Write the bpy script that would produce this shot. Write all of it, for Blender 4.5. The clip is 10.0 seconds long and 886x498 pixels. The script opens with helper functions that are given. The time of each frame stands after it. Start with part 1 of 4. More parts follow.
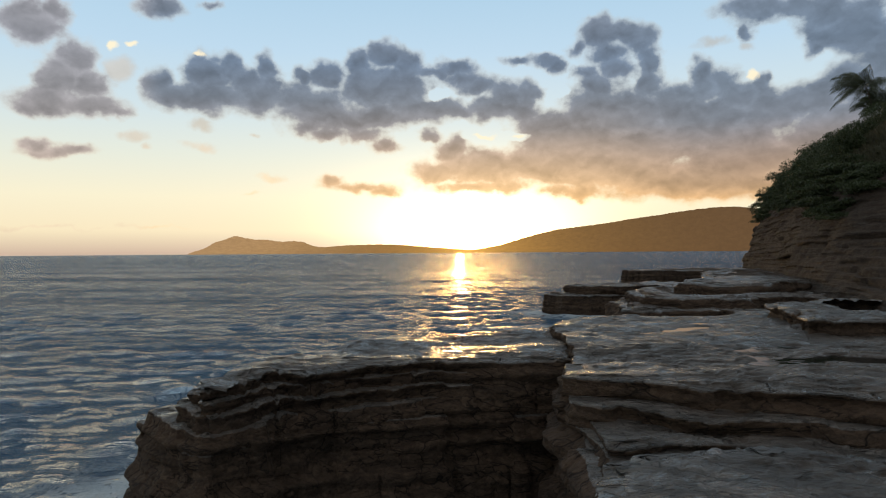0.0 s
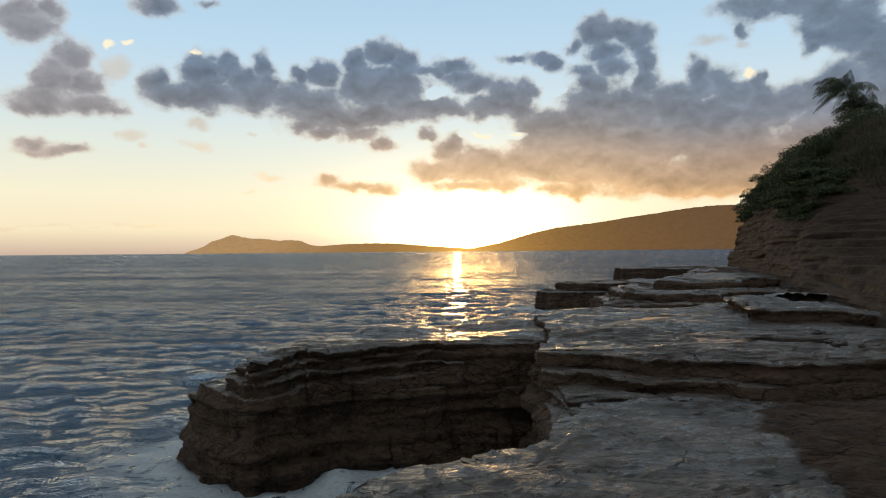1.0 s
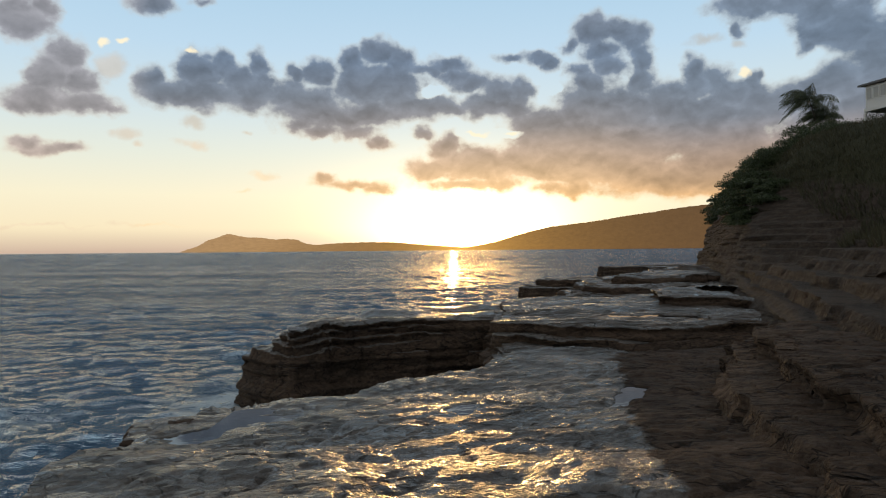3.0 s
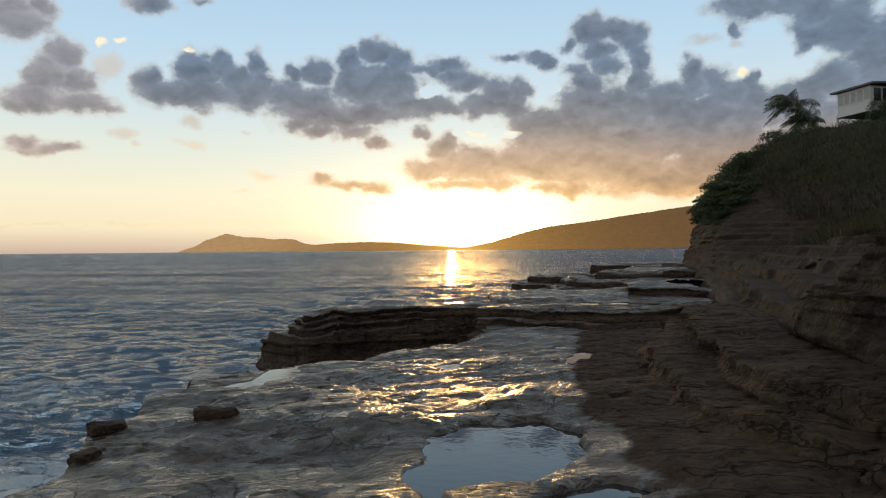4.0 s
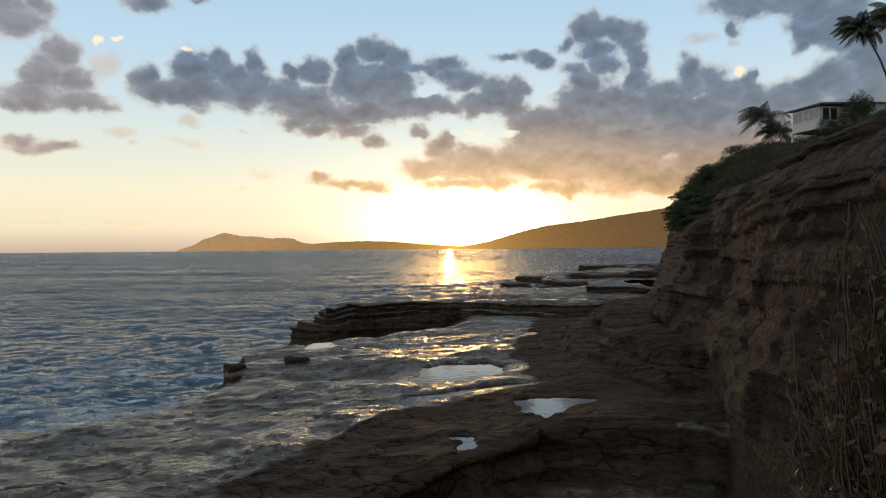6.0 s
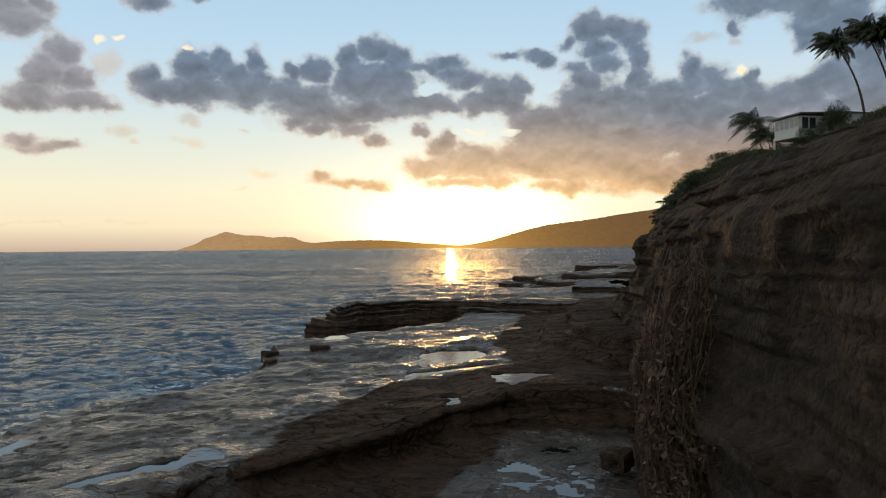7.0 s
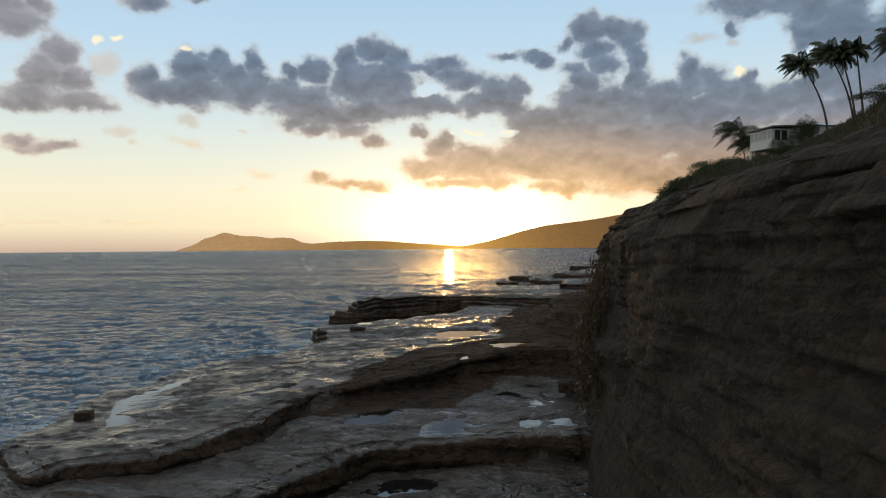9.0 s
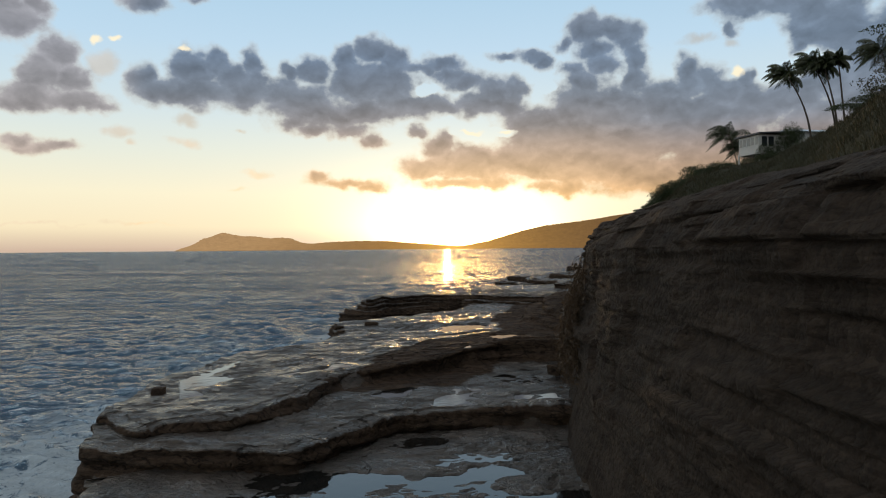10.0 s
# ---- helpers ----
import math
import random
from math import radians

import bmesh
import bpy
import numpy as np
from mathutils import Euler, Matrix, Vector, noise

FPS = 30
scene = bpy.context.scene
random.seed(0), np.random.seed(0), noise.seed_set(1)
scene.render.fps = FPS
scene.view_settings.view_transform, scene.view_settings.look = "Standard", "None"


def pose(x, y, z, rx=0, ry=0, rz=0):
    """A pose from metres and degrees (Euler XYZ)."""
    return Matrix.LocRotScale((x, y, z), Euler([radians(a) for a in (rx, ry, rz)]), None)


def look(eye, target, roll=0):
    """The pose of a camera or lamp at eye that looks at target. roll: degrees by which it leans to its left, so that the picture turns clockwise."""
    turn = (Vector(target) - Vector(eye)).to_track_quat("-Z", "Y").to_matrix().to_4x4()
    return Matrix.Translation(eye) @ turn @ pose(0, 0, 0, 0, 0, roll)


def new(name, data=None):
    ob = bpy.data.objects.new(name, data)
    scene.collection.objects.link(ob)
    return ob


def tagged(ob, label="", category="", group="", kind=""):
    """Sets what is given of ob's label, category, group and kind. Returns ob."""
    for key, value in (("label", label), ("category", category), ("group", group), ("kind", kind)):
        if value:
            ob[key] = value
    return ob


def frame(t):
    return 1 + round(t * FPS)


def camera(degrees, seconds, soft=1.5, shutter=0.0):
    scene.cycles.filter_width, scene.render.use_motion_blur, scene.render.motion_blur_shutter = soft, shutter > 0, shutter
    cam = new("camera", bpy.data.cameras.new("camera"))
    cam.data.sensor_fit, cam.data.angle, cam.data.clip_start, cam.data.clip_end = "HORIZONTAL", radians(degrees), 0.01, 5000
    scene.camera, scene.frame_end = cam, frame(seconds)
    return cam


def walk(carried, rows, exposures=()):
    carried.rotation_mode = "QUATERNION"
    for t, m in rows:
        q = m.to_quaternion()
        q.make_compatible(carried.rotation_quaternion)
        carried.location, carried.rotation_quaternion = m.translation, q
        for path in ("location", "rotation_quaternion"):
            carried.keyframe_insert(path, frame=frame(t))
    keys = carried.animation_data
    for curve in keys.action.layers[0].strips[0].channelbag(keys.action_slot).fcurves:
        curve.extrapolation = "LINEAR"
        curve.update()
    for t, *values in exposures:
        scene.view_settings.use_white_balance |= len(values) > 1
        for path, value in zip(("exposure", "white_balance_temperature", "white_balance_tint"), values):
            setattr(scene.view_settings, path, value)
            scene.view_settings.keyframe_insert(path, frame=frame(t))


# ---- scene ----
cam = camera(66.4, 10.0, 1.1)
PATH = [
    (0, (0.649, -6.593, 5.455), (0.554, -4.596, 5.464), -0.4),
    (0.5, (0.693, -8.118, 5.467), (0.601, -6.12, 5.474), -0.5),
    (1, (0.77, -9.765, 5.501), (0.683, -7.767, 5.506), -0.5),
    (1.5, (0.914, -11.431, 5.532), (0.831, -9.433, 5.536), -0.5),
    (2, (1.11, -13.165, 5.613), (1.031, -11.167, 5.616), -0.5),
    (2.5, (1.326, -14.882, 5.653), (1.249, -12.884, 5.655), -0.5),
    (4, (1.86, -20.279, 5.456), (1.79, -18.28, 5.457), -0.5),
    (4.5, (2.005, -22.002, 5.453), (1.939, -20.003, 5.454), -0.5),
    (5, (2.125, -23.763, 5.541), (2.061, -21.764, 5.54), -0.5),
    (5.5, (2.207, -25.541, 5.673), (2.145, -23.542, 5.672), -0.5),
    (7, (2.664, -31.573, 6.15), (2.597, -29.574, 6.145), -0.5),
    (7.5, (2.612, -33.105, 6.186), (2.549, -31.106, 6.182), -0.5),
    (8, (2.57, -34.723, 6.201), (2.507, -32.724, 6.197), -0.5),
    (8.5, (2.526, -36.465, 6.238), (2.463, -34.466, 6.235), -0.5),
    (9, (2.414, -38.09, 6.299), (2.352, -36.091, 6.296), -0.5),
    (9.5, (2.313, -39.799, 6.37), (2.253, -37.8, 6.367), -0.5),
    (10, (2.243, -41.459, 6.459), (2.185, -39.46, 6.456), -0.5),
]

walk(cam, [(t, look(eye, to, lean)) for t, eye, to, lean in PATH])

# ---- light: low sun over the sea, cloudy evening sky ----
SUN_AZ, SUN_EL = -1.3, 1.3          # degrees right of +y, above the horizon
scene.view_settings.exposure = 0.12
sun = new("sun", bpy.data.lights.new("sun", "SUN"))
sun.data.energy, sun.data.angle, sun.data.color = 0.25, radians(0.6), (1.0, 0.56, 0.2)
sun.matrix_world = look((math.sin(radians(SUN_AZ)) * 100, math.cos(radians(SUN_AZ)) * 100, 100 * math.tan(radians(SUN_EL))), (0, 0, 0))

# cloud masses: azimuth, elevation, half width, half height, in degrees
WEST_BANK = [
    (-34.0, 16.4, 2.1, 1.6), (-32.4, 17.3, 0.8, 0.8), (-31.2, 14.2, 1.6, 1.4), (-32.4, 12.8, 1.5, 1.6), (-30.1, 12.7, 1.6, 1.3), (-33.0, 11.1, 2.5, 1.0), (-30.5, 11.1, 2.4, 0.8),
    (-34.5, 10.6, 1.2, 0.7), (-28.4, 10.8, 1.0, 0.4), (-32.7, 7.7, 2.3, 0.5), (-33.6, 8.1, 1.2, 0.6), (-31.1, 7.6, 1.3, 0.4), (-25.3, 18.5, 1.8, 0.7),
    (-21.5, 19.2, 0.8, 0.3),
]
MAIN_BANK = [
    (-25.4, 13.1, 1.1, 1.2), (-24.5, 12.2, 2.0, 1.2), (-22.0, 14.0, 1.9, 1.7), (-20.1, 14.5, 1.3, 1.3), (-21.7, 12.4, 3.6, 1.3), (-17.2, 14.8, 0.9, 1.2), (-17.6, 12.9, 2.1, 1.7),
    (-18.8, 13.5, 1.7, 1.2), (-14.5, 12.6, 2.1, 1.3), (-12.4, 14.4, 1.7, 1.2), (-14.3, 14.2, 0.9, 0.8), (-13.0, 11.8, 3.5, 1.6), (-10.3, 10.9, 3.4, 1.2), (-14.0, 10.2, 1.6, 0.6),
    (-8.7, 13.7, 2.5, 2.1), (-9.6, 15.6, 1.5, 1.0), (-7.4, 16.3, 1.7, 1.1), (-5.7, 15.3, 1.4, 1.3), (-6.3, 13.3, 2.7, 1.9), (-4.8, 11.7, 2.7, 1.0), (-8.2, 11.2, 3.0, 1.2),
    (-12.4, 9.7, 2.1, 0.5), (-9.4, 9.8, 2.1, 0.6), (-7.6, 8.9, 1.1, 0.5),
]
MIDDLE_BANK = [
    (11.8, 14.6, 1.7, 1.0), (9.4, 14.2, 1.2, 0.8),
    (-3.7, 14.8, 1.7, 0.6), (-1.4, 15.2, 2.0, 0.7), (-1.0, 14.3, 2.0, 0.8), (0.5, 13.7, 1.8, 0.8), (-1.5, 11.9, 2.7, 0.8), (-3.2, 12.1, 2.1, 0.7), (2.8, 13.0, 1.7, 1.3),
    (4.6, 13.0, 1.2, 1.2), (1.7, 11.8, 2.6, 1.1), (3.9, 11.7, 1.9, 1.0), (3.7, 15.7, 1.3, 0.4), (6.0, 15.6, 1.5, 0.5), (7.1, 15.2, 0.9, 0.7), (10.6, 17.3, 1.8, 1.4),
    (10.0, 18.0, 1.0, 0.7), (8.6, 16.6, 0.9, 0.8), (12.5, 17.4, 1.5, 1.0), (13.7, 16.7, 1.4, 1.1), (11.2, 15.8, 2.0, 0.8), (14.3, 15.0, 1.0, 1.6), (14.4, 13.1, 1.3, 1.3),
    (10.2, 13.3, 1.8, 1.2),
]
EAST_BANK = [
    (19.3, 10.3, 3.0, 1.8), (21.3, 7.6, 4.5, 2.0), (25.6, 7.0, 4.2, 2.2),
    (9.8, 11.6, 2.6, 1.8), (6.3, 10.5, 3.4, 1.2), (8.4, 9.2, 5.2, 1.8), (12.9, 11.1, 3.3, 2.1), (16.5, 11.2, 2.4, 2.1), (18.3, 13.2, 1.3, 1.8), (19.9, 12.7, 1.2, 1.3),
    (21.1, 11.7, 1.8, 1.3), (22.7, 12.4, 0.9, 1.0), (23.3, 12.8, 0.5, 0.6), (22.7, 10.4, 2.6, 1.8), (17.3, 9.0, 4.9, 2.1), (12.9, 8.3, 6.0, 1.8), (24.7, 10.9, 1.7, 1.5),
    (26.5, 11.2, 1.7, 1.4), (28.4, 11.8, 2.0, 1.6), (30.6, 12.4, 1.9, 1.7), (27.2, 8.7, 3.3, 1.9), (30.1, 9.7, 2.4, 2.3),
]
LOW_BANK = [
    (-3.1, 6.8, 2.5, 1.0), (-1.9, 8.6, 1.5, 1.2), (-3.7, 9.9, 0.9, 0.6), (1.3, 7.2, 5.1, 1.5), (6.5, 7.4, 5.6, 1.8), (11.1, 6.6, 6.1, 1.7), (15.6, 5.6, 5.8, 1.5),
    (19.4, 5.5, 5.0, 1.8), (1.1, 5.6, 5.0, 0.6), (8.4, 5.0, 3.9, 0.6), (23.5, 6.1, 4.7, 2.4), (27.2, 5.0, 3.7, 2.8), (-9.7, 5.6, 2.8, 0.4), (-12.1, 6.0, 0.9, 0.5),
    (-7.6, 5.2, 1.4, 0.4),
]
HIGH_BANK = [
    (21.1, 18.4, 2.1, 0.8), (22.7, 17.9, 2.2, 1.0), (21.6, 16.7, 0.6, 0.9), (24.7, 17.7, 1.8, 0.9), (26.9, 16.9, 2.1, 1.5), (27.2, 15.4, 1.5, 1.3), (26.4, 14.6, 0.6, 0.7),
    (29.0, 15.6, 2.3, 2.2), (30.8, 13.8, 1.7, 2.2), (33.1, 14.6, 2.6, 3.5),
]
WISPS = [
    (-28.2, 13.7, 1.2, 0.9), (-22.4, 10.3, 0.9, 0.5),
    (-27.3, 8.9, 0.9, 0.4), (-26.4, 8.2, 0.5, 0.3), (-22.4, 8.5, 1.1, 0.4), (-17.2, 6.2, 1.1, 0.3), (-18.3, 4.8, 0.6, 0.1), (-18.4, 9.5, 0.4, 0.2), (19.2, 16.1, 1.1, 0.4),
    (21.5, 15.4, 0.5, 0.4), (-33.0, 2.0, 2.8, 0.1), (-25.9, 2.1, 1.6, 0.1),
]
GAPS = [
    (3.0, 9.6, 1.7, 0.4), (0.4, 9.8, 1.1, 0.4), (6.9, 13.1, 0.7, 0.6), (-2.9, 13.0, 0.7, 0.4),
]
LIT = [(22.0, 13.3, 0.6, 0.4), (-28.6, 15.4, 0.5, 0.4), (-27.3, 15.9, 0.5, 0.3), (-22.3, 15.7, 0.4, 0.2), (3.7, 9.7, 0.9, 0.2), (0.8, 9.7, 1.0, 0.2)]


class Nodes:
    """Short hand for shader nodes."""

    def __init__(self, tree):
        self.t = tree
        tree.nodes.clear()

    def put(self, kind, ins=(), **attrs):
        n = self.t.nodes.new(kind)
        for k, v in attrs.items():
            setattr(n, k, v)
        for k, v in dict(ins).items():
            sock = n.inputs[k]
            if isinstance(v, bpy.types.NodeSocket):
                self.t.links.new(v, sock)
            else:
                sock.default_value = v
        return n

    def m(self, op, a, b=0.0, c=0.0, clamp=False):
        return self.put("ShaderNodeMath", {0: a, 1: b, 2: c}, operation=op, use_clamp=clamp).outputs[0]

    def v(self, op, a, b=(0, 0, 0), c=(0, 0, 0)):
        n = self.put("ShaderNodeVectorMath", {0: a, 1: b, 2: c}, operation=op)
        return n.outputs["Value" if op in ("LENGTH", "DOT_PRODUCT") else "Vector"]

    def step(self, x, lo, hi, to0=0.0, to1=1.0, smooth=True):
        return self.put("ShaderNodeMapRange", {0: x, 1: lo, 2: hi, 3: to0, 4: to1}, interpolation_type="SMOOTHSTEP" if smooth else "LINEAR").outputs[0]

    def noise(self, vec, scale, detail=4.0, rough=0.55, dist=0.0):
        return self.put("ShaderNodeTexNoise", {"Vector": vec, "Scale": scale, "Detail": detail, "Roughness": rough, "Distortion": dist}).outputs["Fac"]

    def mix(self, f, a, b, blend="MIX"):
        n = self.put("ShaderNodeMix", {0: f}, data_type="RGBA", blend_type=blend)
        for k, v in ((6, a), (7, b)):
            if isinstance(v, bpy.types.NodeSocket):
                self.t.links.new(v, n.inputs[k])
            else:
                n.inputs[k].default_value = (*v, 1) if len(v) == 3 else v
        return n.outputs[2]

    def ramp(self, x, stops):
        n = self.put("ShaderNodeValToRGB", {0: x})
        el = n.color_ramp.elements
        while len(el) < len(stops):
            el.new(0.5)
        for e, (p, c) in zip(el, stops):
            e.position, e.color = p, (*c, 1)
        return n.outputs[0]


def lin(r, g, b):
    """Linear colour of an sRGB triple in 0..255."""
    return tuple(((c / 255 + 0.055) / 1.055) ** 2.4 if c > 10 else c / 255 / 12.92 for c in (r, g, b))


def build_world():
    world = bpy.data.worlds.new("evening_sky")
    scene.world = world
    world.use_nodes = True
    n = Nodes(world.node_tree)
    way = n.put("ShaderNodeTexCoord").outputs["Generated"]
    s = n.put("ShaderNodeSeparateXYZ", {0: way})
    az = n.m("MULTIPLY", n.m("ARCTAN2", s.outputs[0], s.outputs[1]), 57.2958)
    el = n.m("MULTIPLY", n.m("ARCSINE", s.outputs[2]), 57.2958)
    p = n.put("ShaderNodeCombineXYZ", {0: az, 1: el, 2: 0.0}).outputs[0]
    # clear sky
    nish = n.put("ShaderNodeTexSky", sky_type="NISHITA", sun_disc=False, sun_elevation=radians(SUN_EL), sun_rotation=radians(SUN_AZ), dust_density=2.0).outputs[0]
    nish = n.v("SCALE", nish)
    nish.node.inputs["Scale"].default_value = 0.06
    clear = n.ramp(n.m("DIVIDE", el, 60.0, clamp=True), [
        (0.0, lin(206, 180, 160)), (0.010, lin(220, 198, 172)), (0.03, lin(246, 230, 194)), (0.075, lin(246, 238, 208)), (0.13, lin(228, 233, 220)), (0.19, lin(208, 225, 231)),
        (0.27, lin(188, 216, 236)), (0.36, lin(172, 206, 230)), (0.6, lin(172, 176, 178)), (1.0, lin(150, 150, 150))])
    clear = n.mix(0.94, nish, clear)
    # aureole round the sun
    off = n.v("MULTIPLY", n.v("SUBTRACT", p, (SUN_AZ + 1.0, 1.4, 0)), (0.5, 1.0, 0))
    r = n.v("LENGTH", off)
    wide = n.m("EXPONENT", n.m("MULTIPLY", r, -0.3))
    core = n.m("EXPONENT", n.m("MULTIPLY", n.m("POWER", n.m("MULTIPLY", r, 0.27), 2.0), -1.0))
    glow = n.v("ADD", n.v("MULTIPLY", n.put("ShaderNodeCombineXYZ", {0: wide, 1: wide, 2: wide}).outputs[0], (0.98, 0.77, 0.42)),
               n.v("MULTIPLY", n.put("ShaderNodeCombineXYZ", {0: core, 1: core, 2: core}).outputs[0], (1.7, 1.35, 0.85)))
    hot = n.m("EXPONENT", n.m("MULTIPLY", n.m("POWER", n.m("MULTIPLY", r, 0.62), 2.0), -1.0))
    glow = n.v("ADD", glow, n.v("MULTIPLY", n.put("ShaderNodeCombineXYZ", {0: hot, 1: hot, 2: hot}).outputs[0], (32.0, 16.5, 4.0)))
    sky = n.v("ADD", clear, glow)
    # clouds
    warp = n.put("ShaderNodeTexNoise", {"Vector": p, "Scale": 0.5, "Detail": 4.0, "Roughness": 0.5})
    q = n.v("ADD", p, n.v("MULTIPLY", n.v("SUBTRACT", warp.outputs["Color"], (0.5, 0.5, 0.5)), (2.3, 1.7, 0)))

    def field(blobs, k=0.34):
        """How deep inside the nearest mass, positive inside."""
        d = None
        for a, e, rx, ry in blobs:
            one = n.v("LENGTH", n.v("MULTIPLY_ADD", q, (1 / rx, 1 / ry, 0), (-a / rx, -e / ry, 0)))
            w = min(rx, ry) ** 0.5
            one = n.m("MULTIPLY_ADD", one, -w, w)
            d = one if d is None else n.m("SMOOTH_MAX", d, one, k)
        return d

    deep = field(WEST_BANK + MAIN_BANK + MIDDLE_BANK + EAST_BANK + LOW_BANK + HIGH_BANK)
    wisp = field(WISPS, 0.1)
    fine = n.noise(p, 1.3, 5.0, 0.55, 0.2)
    puff = n.noise(n.v("MULTIPLY", p, (0.85, 1.15, 0)), 0.62, 6.0, 0.55, 0.1)
    ragged_edge = n.m("ADD", n.m("MULTIPLY", n.m("SUBTRACT", puff, 0.5), 1.0), n.m("MULTIPLY", n.m("SUBTRACT", fine, 0.5), 0.34))
    gaps = n.step(n.m("ADD", field(GAPS, 0.1), n.m("MULTIPLY", ragged_edge, 0.8)), -0.25, 0.5, 0.0, 1.1)
    body = n.m("SUBTRACT", n.m("ADD", n.m("ADD", deep, 0.24), ragged_edge), gaps)
    alpha = n.m("MAXIMUM", n.step(body, -0.14, 0.60), n.step(n.m("ADD", wisp, ragged_edge), -0.3, 0.5, 0.0, 0.75))
    # away from the view the sky carries scattered cloud of the same kind
    side = n.step(n.m("ABSOLUTE", az), 38.0, 60.0)
    other = n.m("MULTIPLY", n.step(n.noise(way, 2.6, 6.0, 0.6), 0.48, 0.6), n.step(el, 2.0, 12.0))
    alpha = n.m("MAXIMUM", alpha, n.m("MULTIPLY", other, side))
    near = n.m("EXPONENT", n.m("MULTIPLY", r, -0.17))
    tone = n.ramp(n.m("DIVIDE", el, 24.0, clamp=True), [
        (0.0, lin(214, 166, 112)), (0.15, lin(206, 160, 106)), (0.25, lin(198, 165, 132)), (0.34, lin(170, 150, 136)), (0.42, lin(130, 127, 130)), (0.52, lin(110, 119, 132)), (0.64, lin(101, 117, 138)), (1.0, lin(126, 128, 134))])
    tone = n.mix(n.step(az, -28.0, -25.0, 0.6, 0.0), tone, lin(158, 152, 152))
    tone = n.mix(n.m("MULTIPLY", n.step(az, 8.0, 20.0, 0.0, 0.62), n.step(el, 3.0, 7.0)), tone, n.mix(n.step(el, 6.0, 10.5), lin(146, 124, 112), lin(106, 121, 139)))
    heap = n.noise(n.v("ADD", n.v("MULTIPLY", q, (0.8, 1.1, 0)), (0.0, -0.5, 0.0)), 0.45, 4.0, 0.45, 0.1)
    under = n.noise(n.v("MULTIPLY", q, (0.8, 1.1, 0)), 0.45, 4.0, 0.45, 0.1)
    shade = n.m("ADD", 1.2, n.m("ADD", n.m("MULTIPLY", n.m("SUBTRACT", under, heap), 1.1), n.m("MULTIPLY", n.m("SUBTRACT", puff, 0.5), -0.5)))
    shade = n.m("SUBTRACT", shade, n.step(body, -0.1, 1.1, -0.3, 0.26))
    tone = n.v("SCALE", tone)
    n.t.links.new(shade, tone.node.inputs["Scale"])
    edge = n.m("MULTIPLY", n.step(body, 0.0, 0.6, 1.0, 0.0), n.m("ADD", 0.28, n.m("MULTIPLY", near, 1.0)))
    tone = n.mix(n.m("MINIMUM", edge, 0.85), tone, lin(255, 238, 200))
    lowglow = n.m("MULTIPLY", n.m("EXPONENT", n.m("MULTIPLY", r, -0.3)), 0.9)
    tone = n.v("ADD", tone, n.v("MULTIPLY", n.put("ShaderNodeCombineXYZ", {0: lowglow, 1: lowglow, 2: lowglow}).outputs[0], (0.9, 0.55, 0.16)))
    sky = n.mix(n.m("MULTIPLY", alpha, 0.96), sky, tone)
    lit = n.step(n.m("ADD", field(LIT, 0.08), n.m("MULTIPLY", ragged_edge, 0.6)), -0.1, 0.35, 0.0, 0.85)
    sky = n.mix(lit, sky, lin(255, 240, 204))
    n.put("ShaderNodeOutputWorld", {0: n.put("ShaderNodeBackground", {0: sky, 1: 1.0}).outputs[0]})


build_world()

# ---- materials ----


def material(name):
    mat = bpy.data.materials.new(name)
    mat.use_nodes = True
    return mat, Nodes(mat.node_tree)


def finish(n, **ins):
    b = n.put("ShaderNodeBsdfPrincipled", {k.replace("_", " "): v for k, v in ins.items()})
    n.put("ShaderNodeOutputMaterial", {0: b.outputs[0]})
    return b


def plain(name, colour, rough, scale=3.0, spread=0.25, bump=0.02, metal=0.0):
    """A surface of one colour with grain and blotches."""
    mat, n = material(name)
    at = n.put("ShaderNodeNewGeometry").outputs["Position"]
    f = n.m("ADD", n.m("MULTIPLY", n.noise(at, scale), 0.6), n.m("MULTIPLY", n.noise(at, scale * 9), 0.4))
    c = n.mix(f, [v * (1 - spread) for v in colour], [min(1, v * (1 + spread)) for v in colour])
    bp = n.put("ShaderNodeBump", {"Height": n.noise(at, scale * 12), "Strength": 0.5, "Distance": bump}).outputs[0]
    finish(n, Base_Color=c, Roughness=rough, Metallic=metal, Normal=bp)
    return mat


